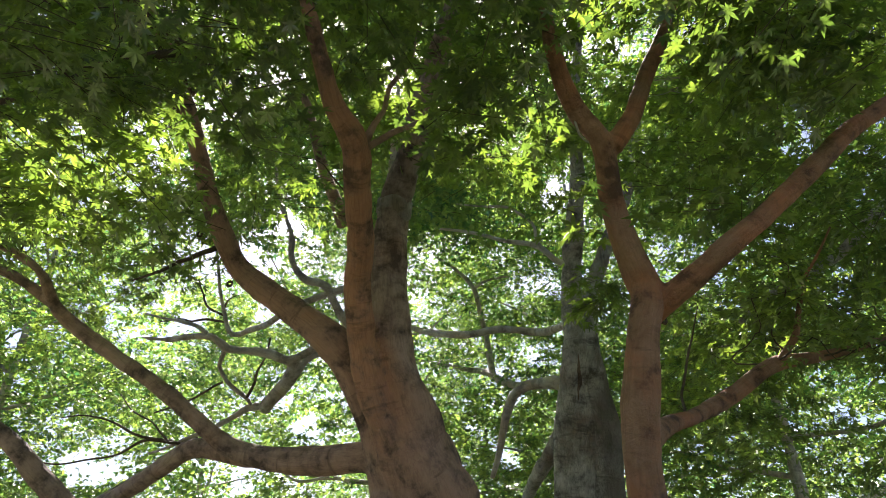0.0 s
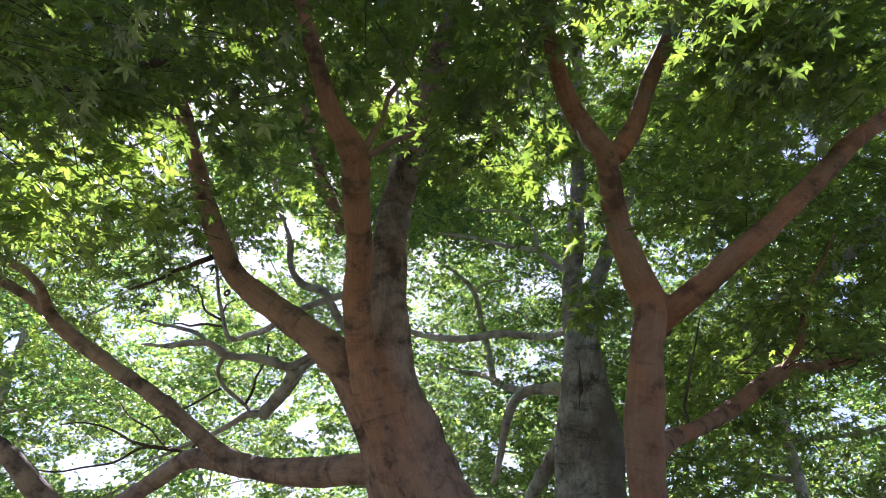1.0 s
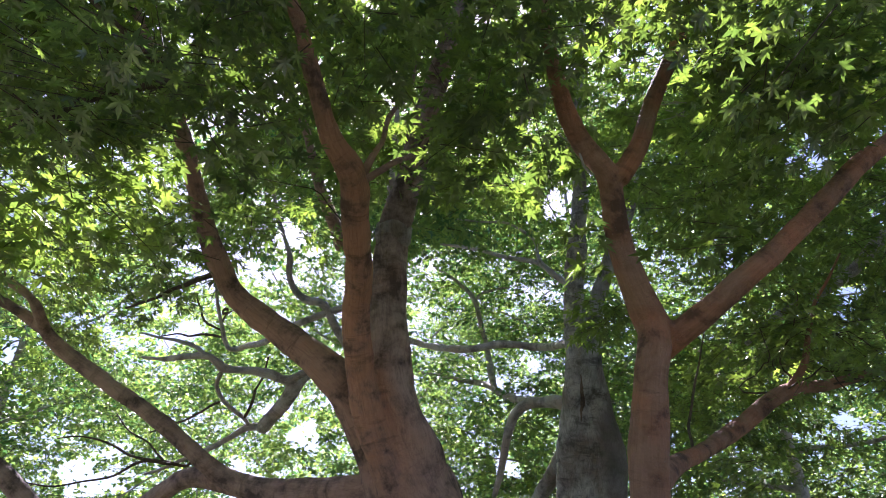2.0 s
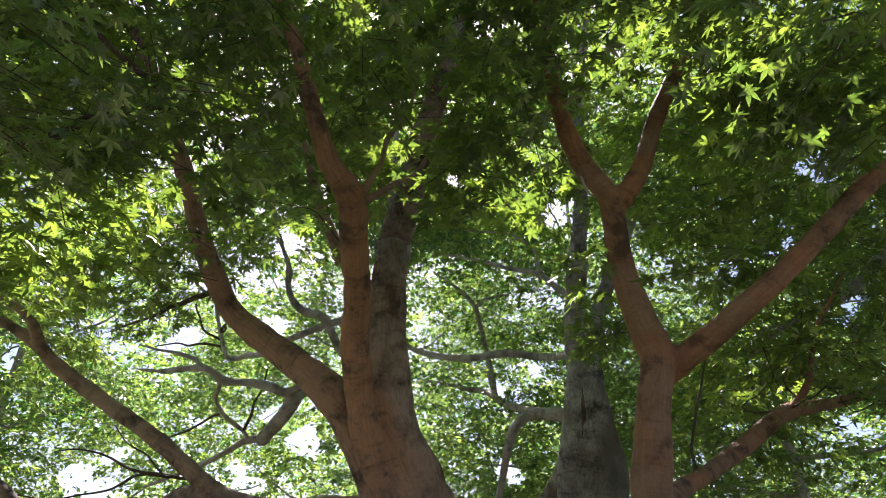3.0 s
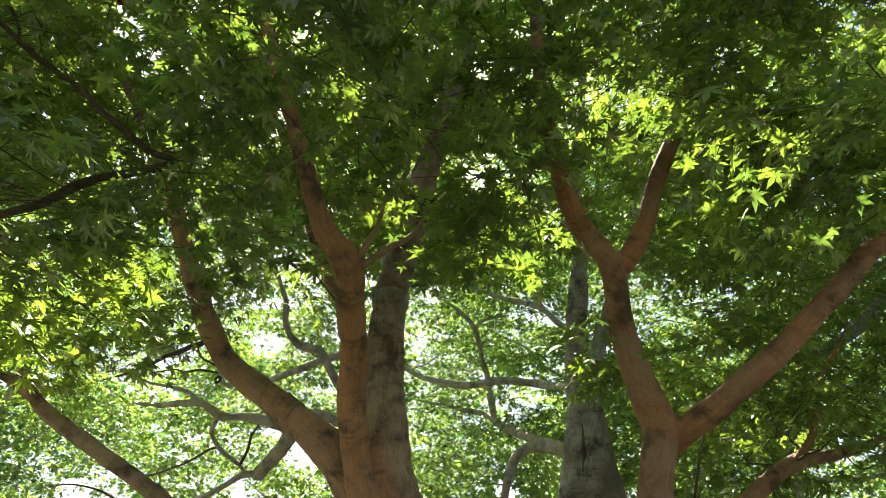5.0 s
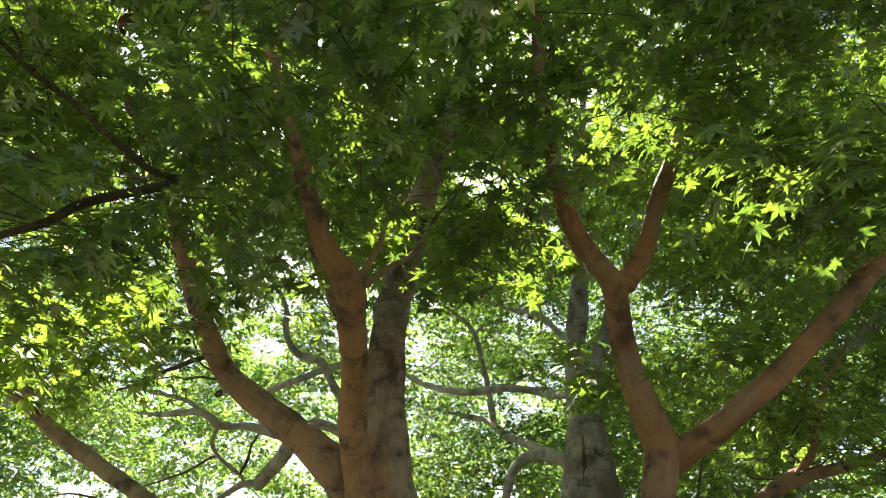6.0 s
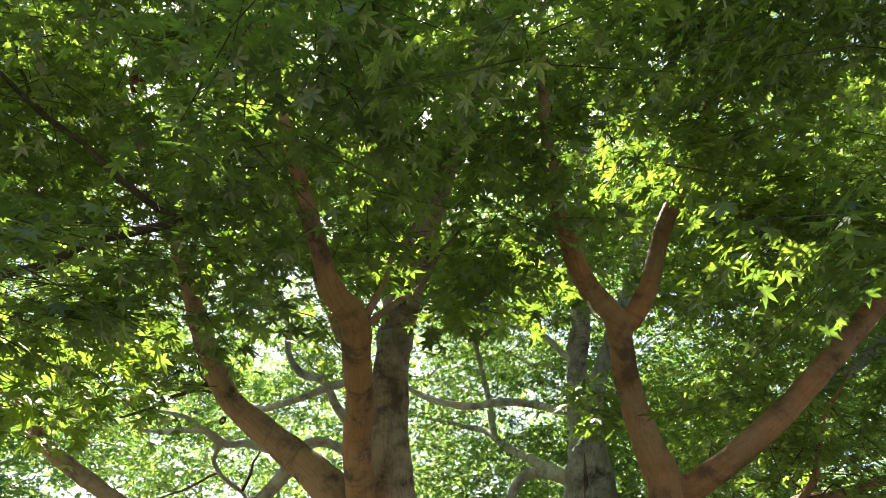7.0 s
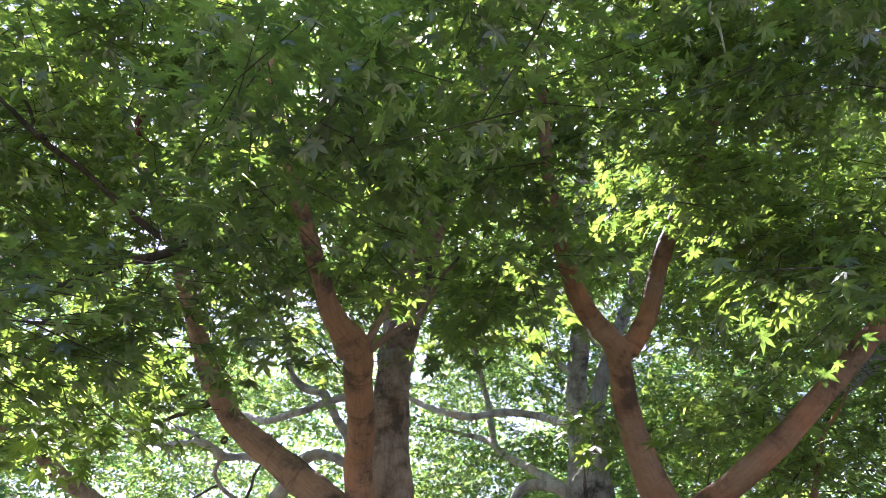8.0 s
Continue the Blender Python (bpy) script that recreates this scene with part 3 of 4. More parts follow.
MAPLE_RIGHT_STEM = [(0.01, 4.31, 1.62, 0.271), (-0.06, 4.15, 1.87, 0.262), (-0.17, 4.02, 2.13, 0.231), (-0.26, 3.9, 2.4, 0.193), (-0.344, 3.788, 2.721, 0.151), (-0.368, 3.781, 3.027, 0.139), (-0.376, 3.721, 3.468, 0.124), (-0.352, 3.654, 3.744, 0.114), (-0.244, 3.443, 4.035, 0.101), (-0.117, 3.155, 4.414, 0.087), (0.044, 2.914, 4.828, 0.076), (0.228, 2.649, 5.403, 0.061), (0.32, 2.385, 6.082, 0.041)]
MAPLE_LEFT_LIMB = [(-0.26, 4.36, 1.63, 0.142), (-0.31, 4.2, 1.87, 0.12), (-0.38, 4.1, 2.14, 0.125), (-0.46, 4.0, 2.4, 0.134), (-0.57, 3.92, 2.62, 0.139), (-0.72, 3.87, 2.79, 0.128), (-0.93, 3.89, 2.965, 0.105), (-1.21, 3.89, 3.17, 0.09), (-1.44, 3.85, 3.34, 0.082), (-1.52, 3.71, 3.46, 0.077), (-1.595, 3.47, 3.67, 0.065), (-1.635, 3.24, 3.88, 0.062), (-1.73, 2.9, 4.26, 0.048), (-1.89, 2.64, 4.61, 0.038), (-2.12, 2.41, 5.1, 0.028)]
MAPLE_LOW_LIMB = [(-0.31, 4.13, 2.15, 0.111), (-0.62, 4.25, 2.13, 0.099), (-1.04, 4.42, 2.14, 0.098), (-1.46, 4.49, 2.22, 0.069), (-1.72, 4.45, 2.38, 0.064), (-2.03, 4.37, 2.62, 0.06), (-2.47, 4.27, 2.89, 0.054), (-2.82, 4.13, 3.13, 0.049), (-2.92, 3.88, 3.36, 0.034), (-3.19, 3.74, 3.5, 0.025), (-3.51, 3.62, 3.61, 0.018)]
MAPLE_LOW_FORK = [(-2.77, 4.14, 3.1, 0.043), (-2.96, 4.06, 3.25, 0.043), (-3.13, 3.95, 3.34, 0.036), (-3.38, 3.83, 3.44, 0.029), (-3.83, 3.76, 3.56, 0.02)]
MAPLE_UNDER_LIMB = [(-1.04, 4.42, 2.14, 0.059), (-1.48, 4.66, 2.22, 0.071), (-1.91, 4.83, 2.31, 0.074), (-2.2, 5.01, 2.21, 0.071), (-2.66, 5.24, 2, 0.064), (-3.27, 5.45, 1.84, 0.051), (-4.07, 5.71, 1.78, 0.034)]
MAPLE_BASE_LIMB = [(-0.24, 4.46, 1.47, 0.11), (-1.03, 4.76, 1.45, 0.101), (-1.98, 4.91, 1.58, 0.094), (-2.56, 4.93, 1.75, 0.088), (-2.88, 4.78, 1.99, 0.079), (-3.1, 4.65, 2.22, 0.071), (-3.27, 4.57, 2.37, 0.058), (-3.56, 4.45, 2.56, 0.042), (-3.94, 4.36, 2.72, 0.025)]
MAPLE_CROTCH_TWIG = [(-0.41, 2.49, 3.38, 0.024), (-0.33, 2.42, 3.5, 0.016), (-0.28, 2.4, 3.64, 0.014), (-0.19, 2.35, 3.82, 0.01), (-0.12, 2.31, 4.09, 0.007)]
MAPLE_CROTCH_SIDE = [(-0.39, 2.5, 3.36, 0.02), (-0.27, 2.54, 3.49, 0.016), (-0.13, 2.58, 3.62, 0.013), (0.02, 2.56, 3.87, 0.009), (0.16, 2.53, 4.11, 0.005)]
MAPLE_SPUR = [(-0.82, 4.31, 4.02, 0.071), (-0.89, 4.11, 4.16, 0.051), (-0.95, 3.84, 4.24, 0.044), (-1, 3.63, 4.41, 0.035), (-1.08, 3.36, 4.67, 0.026), (-1.18, 3.1, 4.92, 0.017)]
MAPLE_HIGH_TWIG = [(-1.59, 3.71, 3.45, 0.02), (-1.73, 3.74, 3.4, 0.016), (-1.97, 3.79, 3.32, 0.012), (-2.19, 3.83, 3.25, 0.006)]
MAPLE_TOP_TWIG = [(-1.87, 3.21, 4.3, 0.046), (-1.58, 2.86, 4.2, 0.031), (-1.4, 2.47, 3.99, 0.026), (-1.39, 2.23, 3.79, 0.023), (-1.52, 2.2, 3.72, 0.023), (-1.69, 2.2, 3.65, 0.023), (-1.85, 2.23, 3.56, 0.022), (-2.03, 2.25, 3.52, 0.019), (-2.25, 2.3, 3.48, 0.013), (-2.47, 2.32, 3.44, 0.008)]
MAPLE_TOP_FORK = [(-1.42, 2.51, 4.01, 0.022), (-1.38, 2.26, 3.85, 0.017), (-1.4, 2.17, 3.81, 0.016), (-1.53, 2.06, 3.9, 0.016), (-1.62, 2, 3.96, 0.016), (-1.72, 1.93, 4.04, 0.014), (-1.84, 1.88, 4.12, 0.014), (-1.93, 1.84, 4.18, 0.013), (-2.06, 1.78, 4.28, 0.011), (-2.25, 1.69, 4.43, 0.006)]
SLIM_TRUNK = [(1.15, 3.4, -0.15, 0.21), (1.13, 3.36, 0.2, 0.15), (0.99, 3.06, 1.1, 0.098), (0.93, 2.95, 1.76, 0.089), (0.93, 2.9, 1.94, 0.089), (0.94, 2.83, 2.14, 0.087), (0.971, 2.779, 2.388, 0.079), (1.019, 2.774, 2.556, 0.083), (1.036, 2.778, 2.67, 0.07)]
SLIM_LEFT_FORK = [(1.063, 2.816, 2.664, 0.087), (0.971, 2.744, 2.848, 0.076), (0.918, 2.703, 3.019, 0.07), (0.882, 2.621, 3.16, 0.064), (0.858, 2.531, 3.276, 0.061), (0.814, 2.457, 3.384, 0.058), (0.698, 2.375, 3.484, 0.054), (0.618, 2.266, 3.574, 0.048), (0.563, 2.158, 3.659, 0.043), (0.515, 2.046, 3.753, 0.037), (0.457, 1.869, 3.96, 0.033), (0.415, 1.609, 4.41, 0.022)]
SLIM_MID_FORK = [(0.891, 2.49, 3.348, 0.055), (0.955, 2.455, 3.448, 0.053), (1.015, 2.451, 3.555, 0.049), (1.118, 2.486, 3.796, 0.047), (1.211, 2.478, 4.01, 0.045), (1.322, 2.465, 4.232, 0.044), (1.437, 2.448, 4.462, 0.043), (1.567, 2.342, 4.746, 0.042), (1.657, 2.198, 5.097, 0.038), (1.703, 2.012, 5.518, 0.029)]
SLIM_RIGHT_LIMB = [(1.07, 2.92, 2.57, 0.064), (1.19, 2.78, 2.66, 0.065), (1.32, 2.66, 2.75, 0.059), (1.45, 2.58, 2.85, 0.057), (1.62, 2.56, 2.98, 0.055), (1.79, 2.54, 3.13, 0.054), (1.98, 2.51, 3.3, 0.053), (2.15, 2.49, 3.46, 0.052), (2.42, 2.47, 3.64, 0.047), (2.73, 2.42, 3.83, 0.037), (3.14, 2.36, 4.14, 0.026)]
SLIM_LOW_LIMB = [(1.02, 3.07, 1.99, 0.061), (1.261, 3.376, 2.144, 0.049), (1.582, 3.729, 2.296, 0.052), (1.977, 4.023, 2.521, 0.054), (2.316, 4.098, 2.737, 0.054), (2.681, 4.159, 2.816, 0.04), (3.029, 4.202, 2.911, 0.03), (3.508, 4.211, 3.077, 0.018)]
SLIM_LOW_SIDE = [(2.333, 4.098, 2.737, 0.026), (2.429, 3.976, 2.876, 0.023), (2.474, 3.898, 3.009, 0.019), (2.53, 3.744, 3.281, 0.012), (2.629, 3.51, 3.506, 0.006)]
SLIM_SPRIG = [(1.44, 3.65, 2.19, 0.01), (1.58, 3.93, 2.5, 0.009), (1.7, 3.99, 2.8, 0.008), (1.84, 4.02, 3.15, 0.004)]
GREY_TRUNK = [(1.7, 6.95, -0.15, 0.58), (1.7, 6.9, 0.3, 0.42), (1.68, 6.8, 1.2, 0.3), (1.61, 6.64, 2.21, 0.247), (1.59, 6.4, 2.61, 0.241), (1.58, 6.28, 2.93, 0.209), (1.53, 6.11, 3.23, 0.162), (1.5, 5.96, 3.48, 0.116)]
GREY_RIB = [(1.22, 6.75, -0.15, 0.36), (1.24, 6.65, 0.3, 0.24), (1.25, 6.55, 1.2, 0.14), (1.19, 6.37, 2.17, 0.11), (1.2, 6.14, 2.67, 0.106), (1.23, 5.97, 3.07, 0.095), (1.27, 5.85, 3.38, 0.085), (1.31, 5.72, 3.69, 0.085)]
GREY_STEM = [(1.37, 6, 3.31, 0.144), (1.33, 5.8, 3.66, 0.115), (1.3, 5.54, 4.11, 0.103), (1.31, 5.17, 4.55, 0.09), (1.32, 4.81, 4.98, 0.072), (1.24, 4.53, 5.25, 0.06), (1.27, 4.11, 5.79, 0.043), (1.32, 3.73, 6.44, 0.027)]
GREY_SIDE_STEM = [(1.5, 6, 3.31, 0.144), (1.49, 5.89, 3.7, 0.105), (1.55, 5.78, 4.09, 0.089), (1.77, 5.69, 4.66, 0.073), (2.05, 5.54, 5.31, 0.063), (2.24, 5.22, 6.27, 0.045)]
GREY_LEFT_LIMB = [(1.382, 6.151, 3.093, 0.075), (1.219, 6.358, 3.334, 0.072), (1.073, 6.657, 3.415, 0.063), (0.929, 6.878, 3.43, 0.058), (0.806, 6.927, 3.345, 0.055), (0.735, 7.017, 3.188, 0.052), (0.698, 7.074, 2.991, 0.045), (0.649, 7.141, 2.774, 0.038), (0.568, 7.39, 2.541, 0.029)]
GREY_LEFT_TWIG = [(1.297, 6.229, 3.258, 0.053), (1.239, 7.147, 3.567, 0.054), (1.154, 8.435, 3.936, 0.06), (1.023, 9.104, 4.176, 0.06), (0.868, 9.649, 4.43, 0.06), (0.737, 10.083, 4.678, 0.053), (0.345, 10.43, 4.874, 0.04), (-0.056, 10.486, 4.976, 0.03), (-0.475, 10.541, 5.078, 0.02)]
GREY_CROSS_LIMB = [(1.38, 5.763, 3.765, 0.043), (1.375, 6.429, 4.011, 0.045), (1.252, 7.686, 4.434, 0.053), (0.775, 7.763, 4.497, 0.05), (0.356, 7.887, 4.48, 0.051), (-0.078, 8.433, 4.732, 0.05), (-0.505, 9.132, 5.118, 0.041), (-0.931, 9.672, 5.581, 0.029)]
GREY_RISING_TWIG = [(0.829, 9.83, 4.517, 0.056), (0.82, 10.184, 4.904, 0.059), (0.77, 10.34, 5.4, 0.051), (0.65, 10.13, 5.75, 0.046), (0.53, 9.88, 6.19, 0.041), (0.25, 9.72, 6.46, 0.031), (-0.16, 9.59, 6.68, 0.02)]
GREY_RISING_SIDE = [(0.53, 9.9, 6.15, 0.031), (0.75, 9.8, 6.32, 0.025), (1.16, 9.78, 6.37, 0.015)]
GREY_HIGH_LIMB = [(1.31, 5.37, 4.21, 0.045), (1.19, 5.6, 4.4, 0.033), (0.96, 5.78, 4.68, 0.028), (0.62, 6.01, 4.89, 0.023), (0.3, 6.13, 5.08, 0.02), (-0.04, 6.28, 5.21, 0.014)]
GREY_HIGH_SIDE = [(1.19, 5.6, 4.4, 0.024), (1.01, 5.68, 4.66, 0.021), (0.98, 5.74, 4.95, 0.016), (0.75, 5.83, 5.2, 0.016), (0.43, 5.98, 5.34, 0.013), (0.1, 6.13, 5.48, 0.01)]
GREY_LOW_STUB = [(1.29, 6.26, 2.86, 0.115), (1.18, 6.58, 2.71, 0.089), (1.04, 6.94, 2.49, 0.08), (0.97, 7.24, 2.36, 0.069), (0.9, 7.62, 2.11, 0.052)]
HIDDEN_TRUNK = [(-0.56, 6.6, -0.15, 0.28), (-0.54, 6.52, 0.35, 0.22), (-0.5, 6.4, 1.3, 0.17), (-0.357, 6.291, 2.164, 0.12), (-0.401, 6.012, 2.641, 0.109), (-0.445, 5.77, 3.068, 0.098), (-0.474, 5.52, 3.494, 0.082), (-0.496, 5.248, 3.964, 0.071), (-0.526, 4.976, 4.435, 0.071), (-0.496, 4.704, 4.913, 0.049), (-0.43, 4.292, 5.618, 0.024)]
HIDDEN_STEM = [(-0.9, 5.946, 3.575, 0.076), (-0.974, 5.806, 3.744, 0.058), (-1.077, 5.725, 3.876, 0.049), (-1.172, 5.63, 4.053, 0.046), (-1.246, 5.593, 4.111, 0.046), (-1.415, 5.571, 4.148, 0.043), (-1.518, 5.512, 4.251, 0.04), (-1.562, 5.439, 4.383, 0.037), (-1.555, 5.358, 4.516, 0.032), (-1.621, 5.248, 4.714, 0.026), (-1.687, 5.13, 4.913, 0.024), (-1.724, 4.968, 5.192, 0.018), (-1.731, 4.77, 5.545, 0.012)]
HIDDEN_CROSS = [(-0.842, 5.593, 4.119, 0.043), (-0.974, 5.615, 4.082, 0.04), (-1.231, 5.652, 4.016, 0.035), (-1.422, 5.681, 3.95, 0.035), (-1.558, 5.802, 3.955, 0.034), (-1.773, 6.076, 3.979, 0.035), (-2.101, 6.694, 4.105, 0.038), (-2.79, 7.94, 4.54, 0.039), (-2.94, 7.95, 4.53, 0.035), (-3.01, 7.9, 4.61, 0.032), (-3.06, 7.79, 4.8, 0.028), (-3.12, 7.63, 5.07, 0.024), (-3.14, 7.5, 5.3, 0.02), (-3.18, 7.35, 5.56, 0.016)]
HIDDEN_SIDE = [(-0.619, 6.492, 3.26, 0.045), (-0.93, 6.246, 3.479, 0.045), (-1.163, 6.171, 3.605, 0.045), (-1.338, 6.15, 3.64, 0.045), (-1.496, 6.191, 3.569, 0.046), (-1.659, 6.22, 3.519, 0.048), (-1.834, 6.19, 3.569, 0.048), (-2.061, 6.215, 3.623, 0.047), (-2.253, 6.064, 3.582, 0.047), (-2.356, 6.019, 3.656, 0.041), (-2.488, 6.027, 3.714, 0.039), (-2.767, 6.071, 3.714, 0.036), (-2.966, 6.152, 3.722, 0.03), (-3.274, 6.211, 3.766, 0.018)]
HIDDEN_HOOK = [(-3.05, 7.83, 4.73, 0.016), (-3.19, 7.79, 4.8, 0.016), (-3.3, 7.76, 4.85, 0.016), (-3.37, 7.69, 4.98, 0.012), (-3.41, 7.58, 5.17, 0.012)]
HIDDEN_HOOK_SIDE = [(-3.06, 7.87, 4.66, 0.016), (-3.35, 7.85, 4.69, 0.016), (-3.64, 7.85, 4.7, 0.012), (-3.98, 7.87, 4.66, 0.008)]
HIDDEN_HOOK_TIP = [(-3.07, 7.78, 4.83, 0.016), (-3, 7.72, 4.93, 0.012), (-2.88, 7.68, 4.99, 0.008)]
HIDDEN_RISER = [(-2.135, 6.534, 3.207, 0.015), (-2.054, 6.46, 3.347, 0.015), (-1.959, 6.35, 3.531, 0.012), (-1.878, 6.211, 3.773, 0.01)]
HIDDEN_FORK = [(-2.481, 6.027, 3.714, 0.026), (-2.547, 5.997, 3.773, 0.024), (-2.767, 5.983, 3.869, 0.021), (-2.885, 5.975, 3.884, 0.015), (-3.208, 6.012, 3.964, 0.009)]
HIDDEN_DROP = [(-2.282, 6.064, 3.59, 0.024), (-2.341, 6.13, 3.472, 0.022), (-2.341, 6.277, 3.362, 0.021), (-2.223, 6.416, 3.273, 0.021), (-2.15, 6.534, 3.215, 0.021), (-2.084, 6.585, 3.126, 0.018)]
HIDDEN_STUB = [(-0.587, 6.849, 3.245, 0.05), (-0.944, 6.573, 3.514, 0.05), (-1.201, 6.48, 3.672, 0.05), (-1.41, 6.417, 3.679, 0.056), (-1.544, 6.453, 3.616, 0.066), (-1.591, 6.313, 3.45, 0.079), (-1.731, 6.475, 3.31, 0.076), (-1.878, 6.556, 3.178, 0.073), (-1.966, 6.644, 3.104, 0.065)]
HIDDEN_LOW = [(-1.937, 6.622, 3.134, 0.04), (-2.113, 6.593, 3.112, 0.037), (-2.245, 6.63, 3.046, 0.031), (-2.451, 6.674, 2.965, 0.028), (-2.679, 6.769, 2.877, 0.025), (-2.944, 6.872, 2.766, 0.018), (-3.274, 6.99, 2.708, 0.012)]
HIDDEN_WISP = [(-2.444, 6.585, 3.391, 0.015), (-2.694, 6.71, 3.325, 0.012), (-2.98, 6.857, 3.222, 0.012), (-3.311, 6.975, 3.156, 0.01)]
HIDDEN_TWIG_HIGH = [(-2.679, 6.769, 2.877, 0.018), (-2.77, 6.87, 2.77, 0.016), (-2.97, 6.76, 2.78, 0.018), (-3.21, 6.63, 2.8, 0.015), (-3.48, 6.55, 2.93, 0.012), (-3.79, 6.51, 3.01, 0.009), (-4.06, 6.52, 2.98, 0.006)]
HIDDEN_TWIG_LOW = [(-2.91, 6.76, 2.77, 0.015), (-3.17, 6.65, 2.77, 0.015), (-3.52, 6.71, 2.65, 0.012), (-3.84, 6.65, 2.55, 0.009), (-4.11, 6.67, 2.53, 0.009), (-4.42, 6.63, 2.58, 0.006)]
HIDDEN_TWIG_FORK = [(-2.97, 6.76, 2.78, 0.012), (-3.19, 6.76, 2.98, 0.009), (-3.44, 6.8, 3.1, 0.009), (-3.65, 6.79, 3.32, 0.006)]
MAPLE_TOP_SIDE = [(-1.9, 1.85, 4.16, 0.011), (-1.97, 1.81, 4.2, 0.009), (-1.97, 1.75, 4.26, 0.008), (-1.98, 1.66, 4.37, 0.006)]
SLIM_BACK_LIMB = [(2.73, 5.2, 3.52, 0.02), (2.93, 4.99, 3.68, 0.029), (3.07, 4.85, 3.72, 0.039), (3.24, 4.69, 3.79, 0.045), (3.41, 4.5, 3.91, 0.049), (3.63, 4.32, 4.13, 0.05), (3.98, 4.09, 4.42, 0.045), (4.44, 3.89, 4.77, 0.032)]
GREY_SEAM = [(1.345, 6.1, 2.88, 0.02), (1.335, 6.01, 3.05, 0.05), (1.315, 5.85, 3.38, 0.048), (1.305, 5.72, 3.62, 0.036), (1.3, 5.63, 3.84, 0.015)]
GREY_FILL = [(1.42, 6.75, -0.1, 0.4), (1.4, 6.68, 0.6, 0.26), (1.37, 6.5, 1.5, 0.18), (1.35, 6.4, 2.2, 0.16), (1.34, 6.25, 2.65, 0.15), (1.335, 6.1, 3.0, 0.125), (1.34, 5.98, 3.25, 0.09)]
# pale hanging strip, put in for the sunlit edge of a stem
SLIM_LIT_EDGE = [(0.92, 1.00, 4.25, 0.0055), (0.95, 1.08, 4.13, 0.0050), (0.97, 1.13, 4.04, 0.0045), (0.99, 1.19, 3.94, 0.0020)]
# pale strip on the left fork's edge, put in for its sunlit rim
SLIM_LIT_RIM = [(0.59, 2.39, 3.56, 0.004), (0.64, 2.38, 3.48, 0.004), (0.69, 2.39, 3.42, 0.006), (0.75, 2.44, 3.38, 0.005), (0.83, 2.52, 3.34, 0.004)]


# ---- the large maple ----
rng = np.random.default_rng(5)
maple = tree_root("maple_tree", (-0.2, 4.35, 0.0), "large old maple with smooth reddish bark and spreading limbs")
main = [MAPLE_TRUNK, MAPLE_FRONT_STEM, MAPLE_RIGHT_STEM, MAPLE_LEFT_LIMB, MAPLE_LOW_LIMB, MAPLE_LOW_FORK, MAPLE_UNDER_LIMB, MAPLE_BASE_LIMB]
side = [MAPLE_CROTCH_TWIG, MAPLE_CROTCH_SIDE, MAPLE_SPUR, MAPLE_HIGH_TWIG, MAPLE_TOP_TWIG, MAPLE_TOP_FORK, MAPLE_TOP_SIDE]
maple_trunk = grown_stem("trunk", at_root(maple, main), BARK_RED, maple, 0.014, 0.024, tones=(0.3, 1.0, 0.1, 0.5, 0.25, 0.25, 0.2, 0.2))
for i, p in enumerate(at_root(maple, side)):
    part("branch", limb_mesh(p, 10, 0.05, 0.08, 70 + i, 0.015, BARK_RED if i < 3 else BARK_TWIG), maple)


def maple_base(p):
    """Height of the underside of the maples' crowns over the plan."""
    x, y = p[:, 0], p[:, 1]
    left = np.clip((-x - 0.6) / 1.2, 0, 1)
    low = 2.45 + 0.42 * y - left * (0.3 + 0.03 * y)
    rise = 1.3 + (0.72 - 0.08 * left) * y
    return np.maximum(low, rise)


def maple_keep(p):
    over = p[:, 2] - maple_base(p)
    return (over > 0) & (over < 2.1) & (wave(p, 2.6, 3) + 0.8 * wave(p, 6.5, 4) - 0.25 > 0) & (np.linalg.norm(p - CAMERA_SPOT, axis=1) > 1.75)


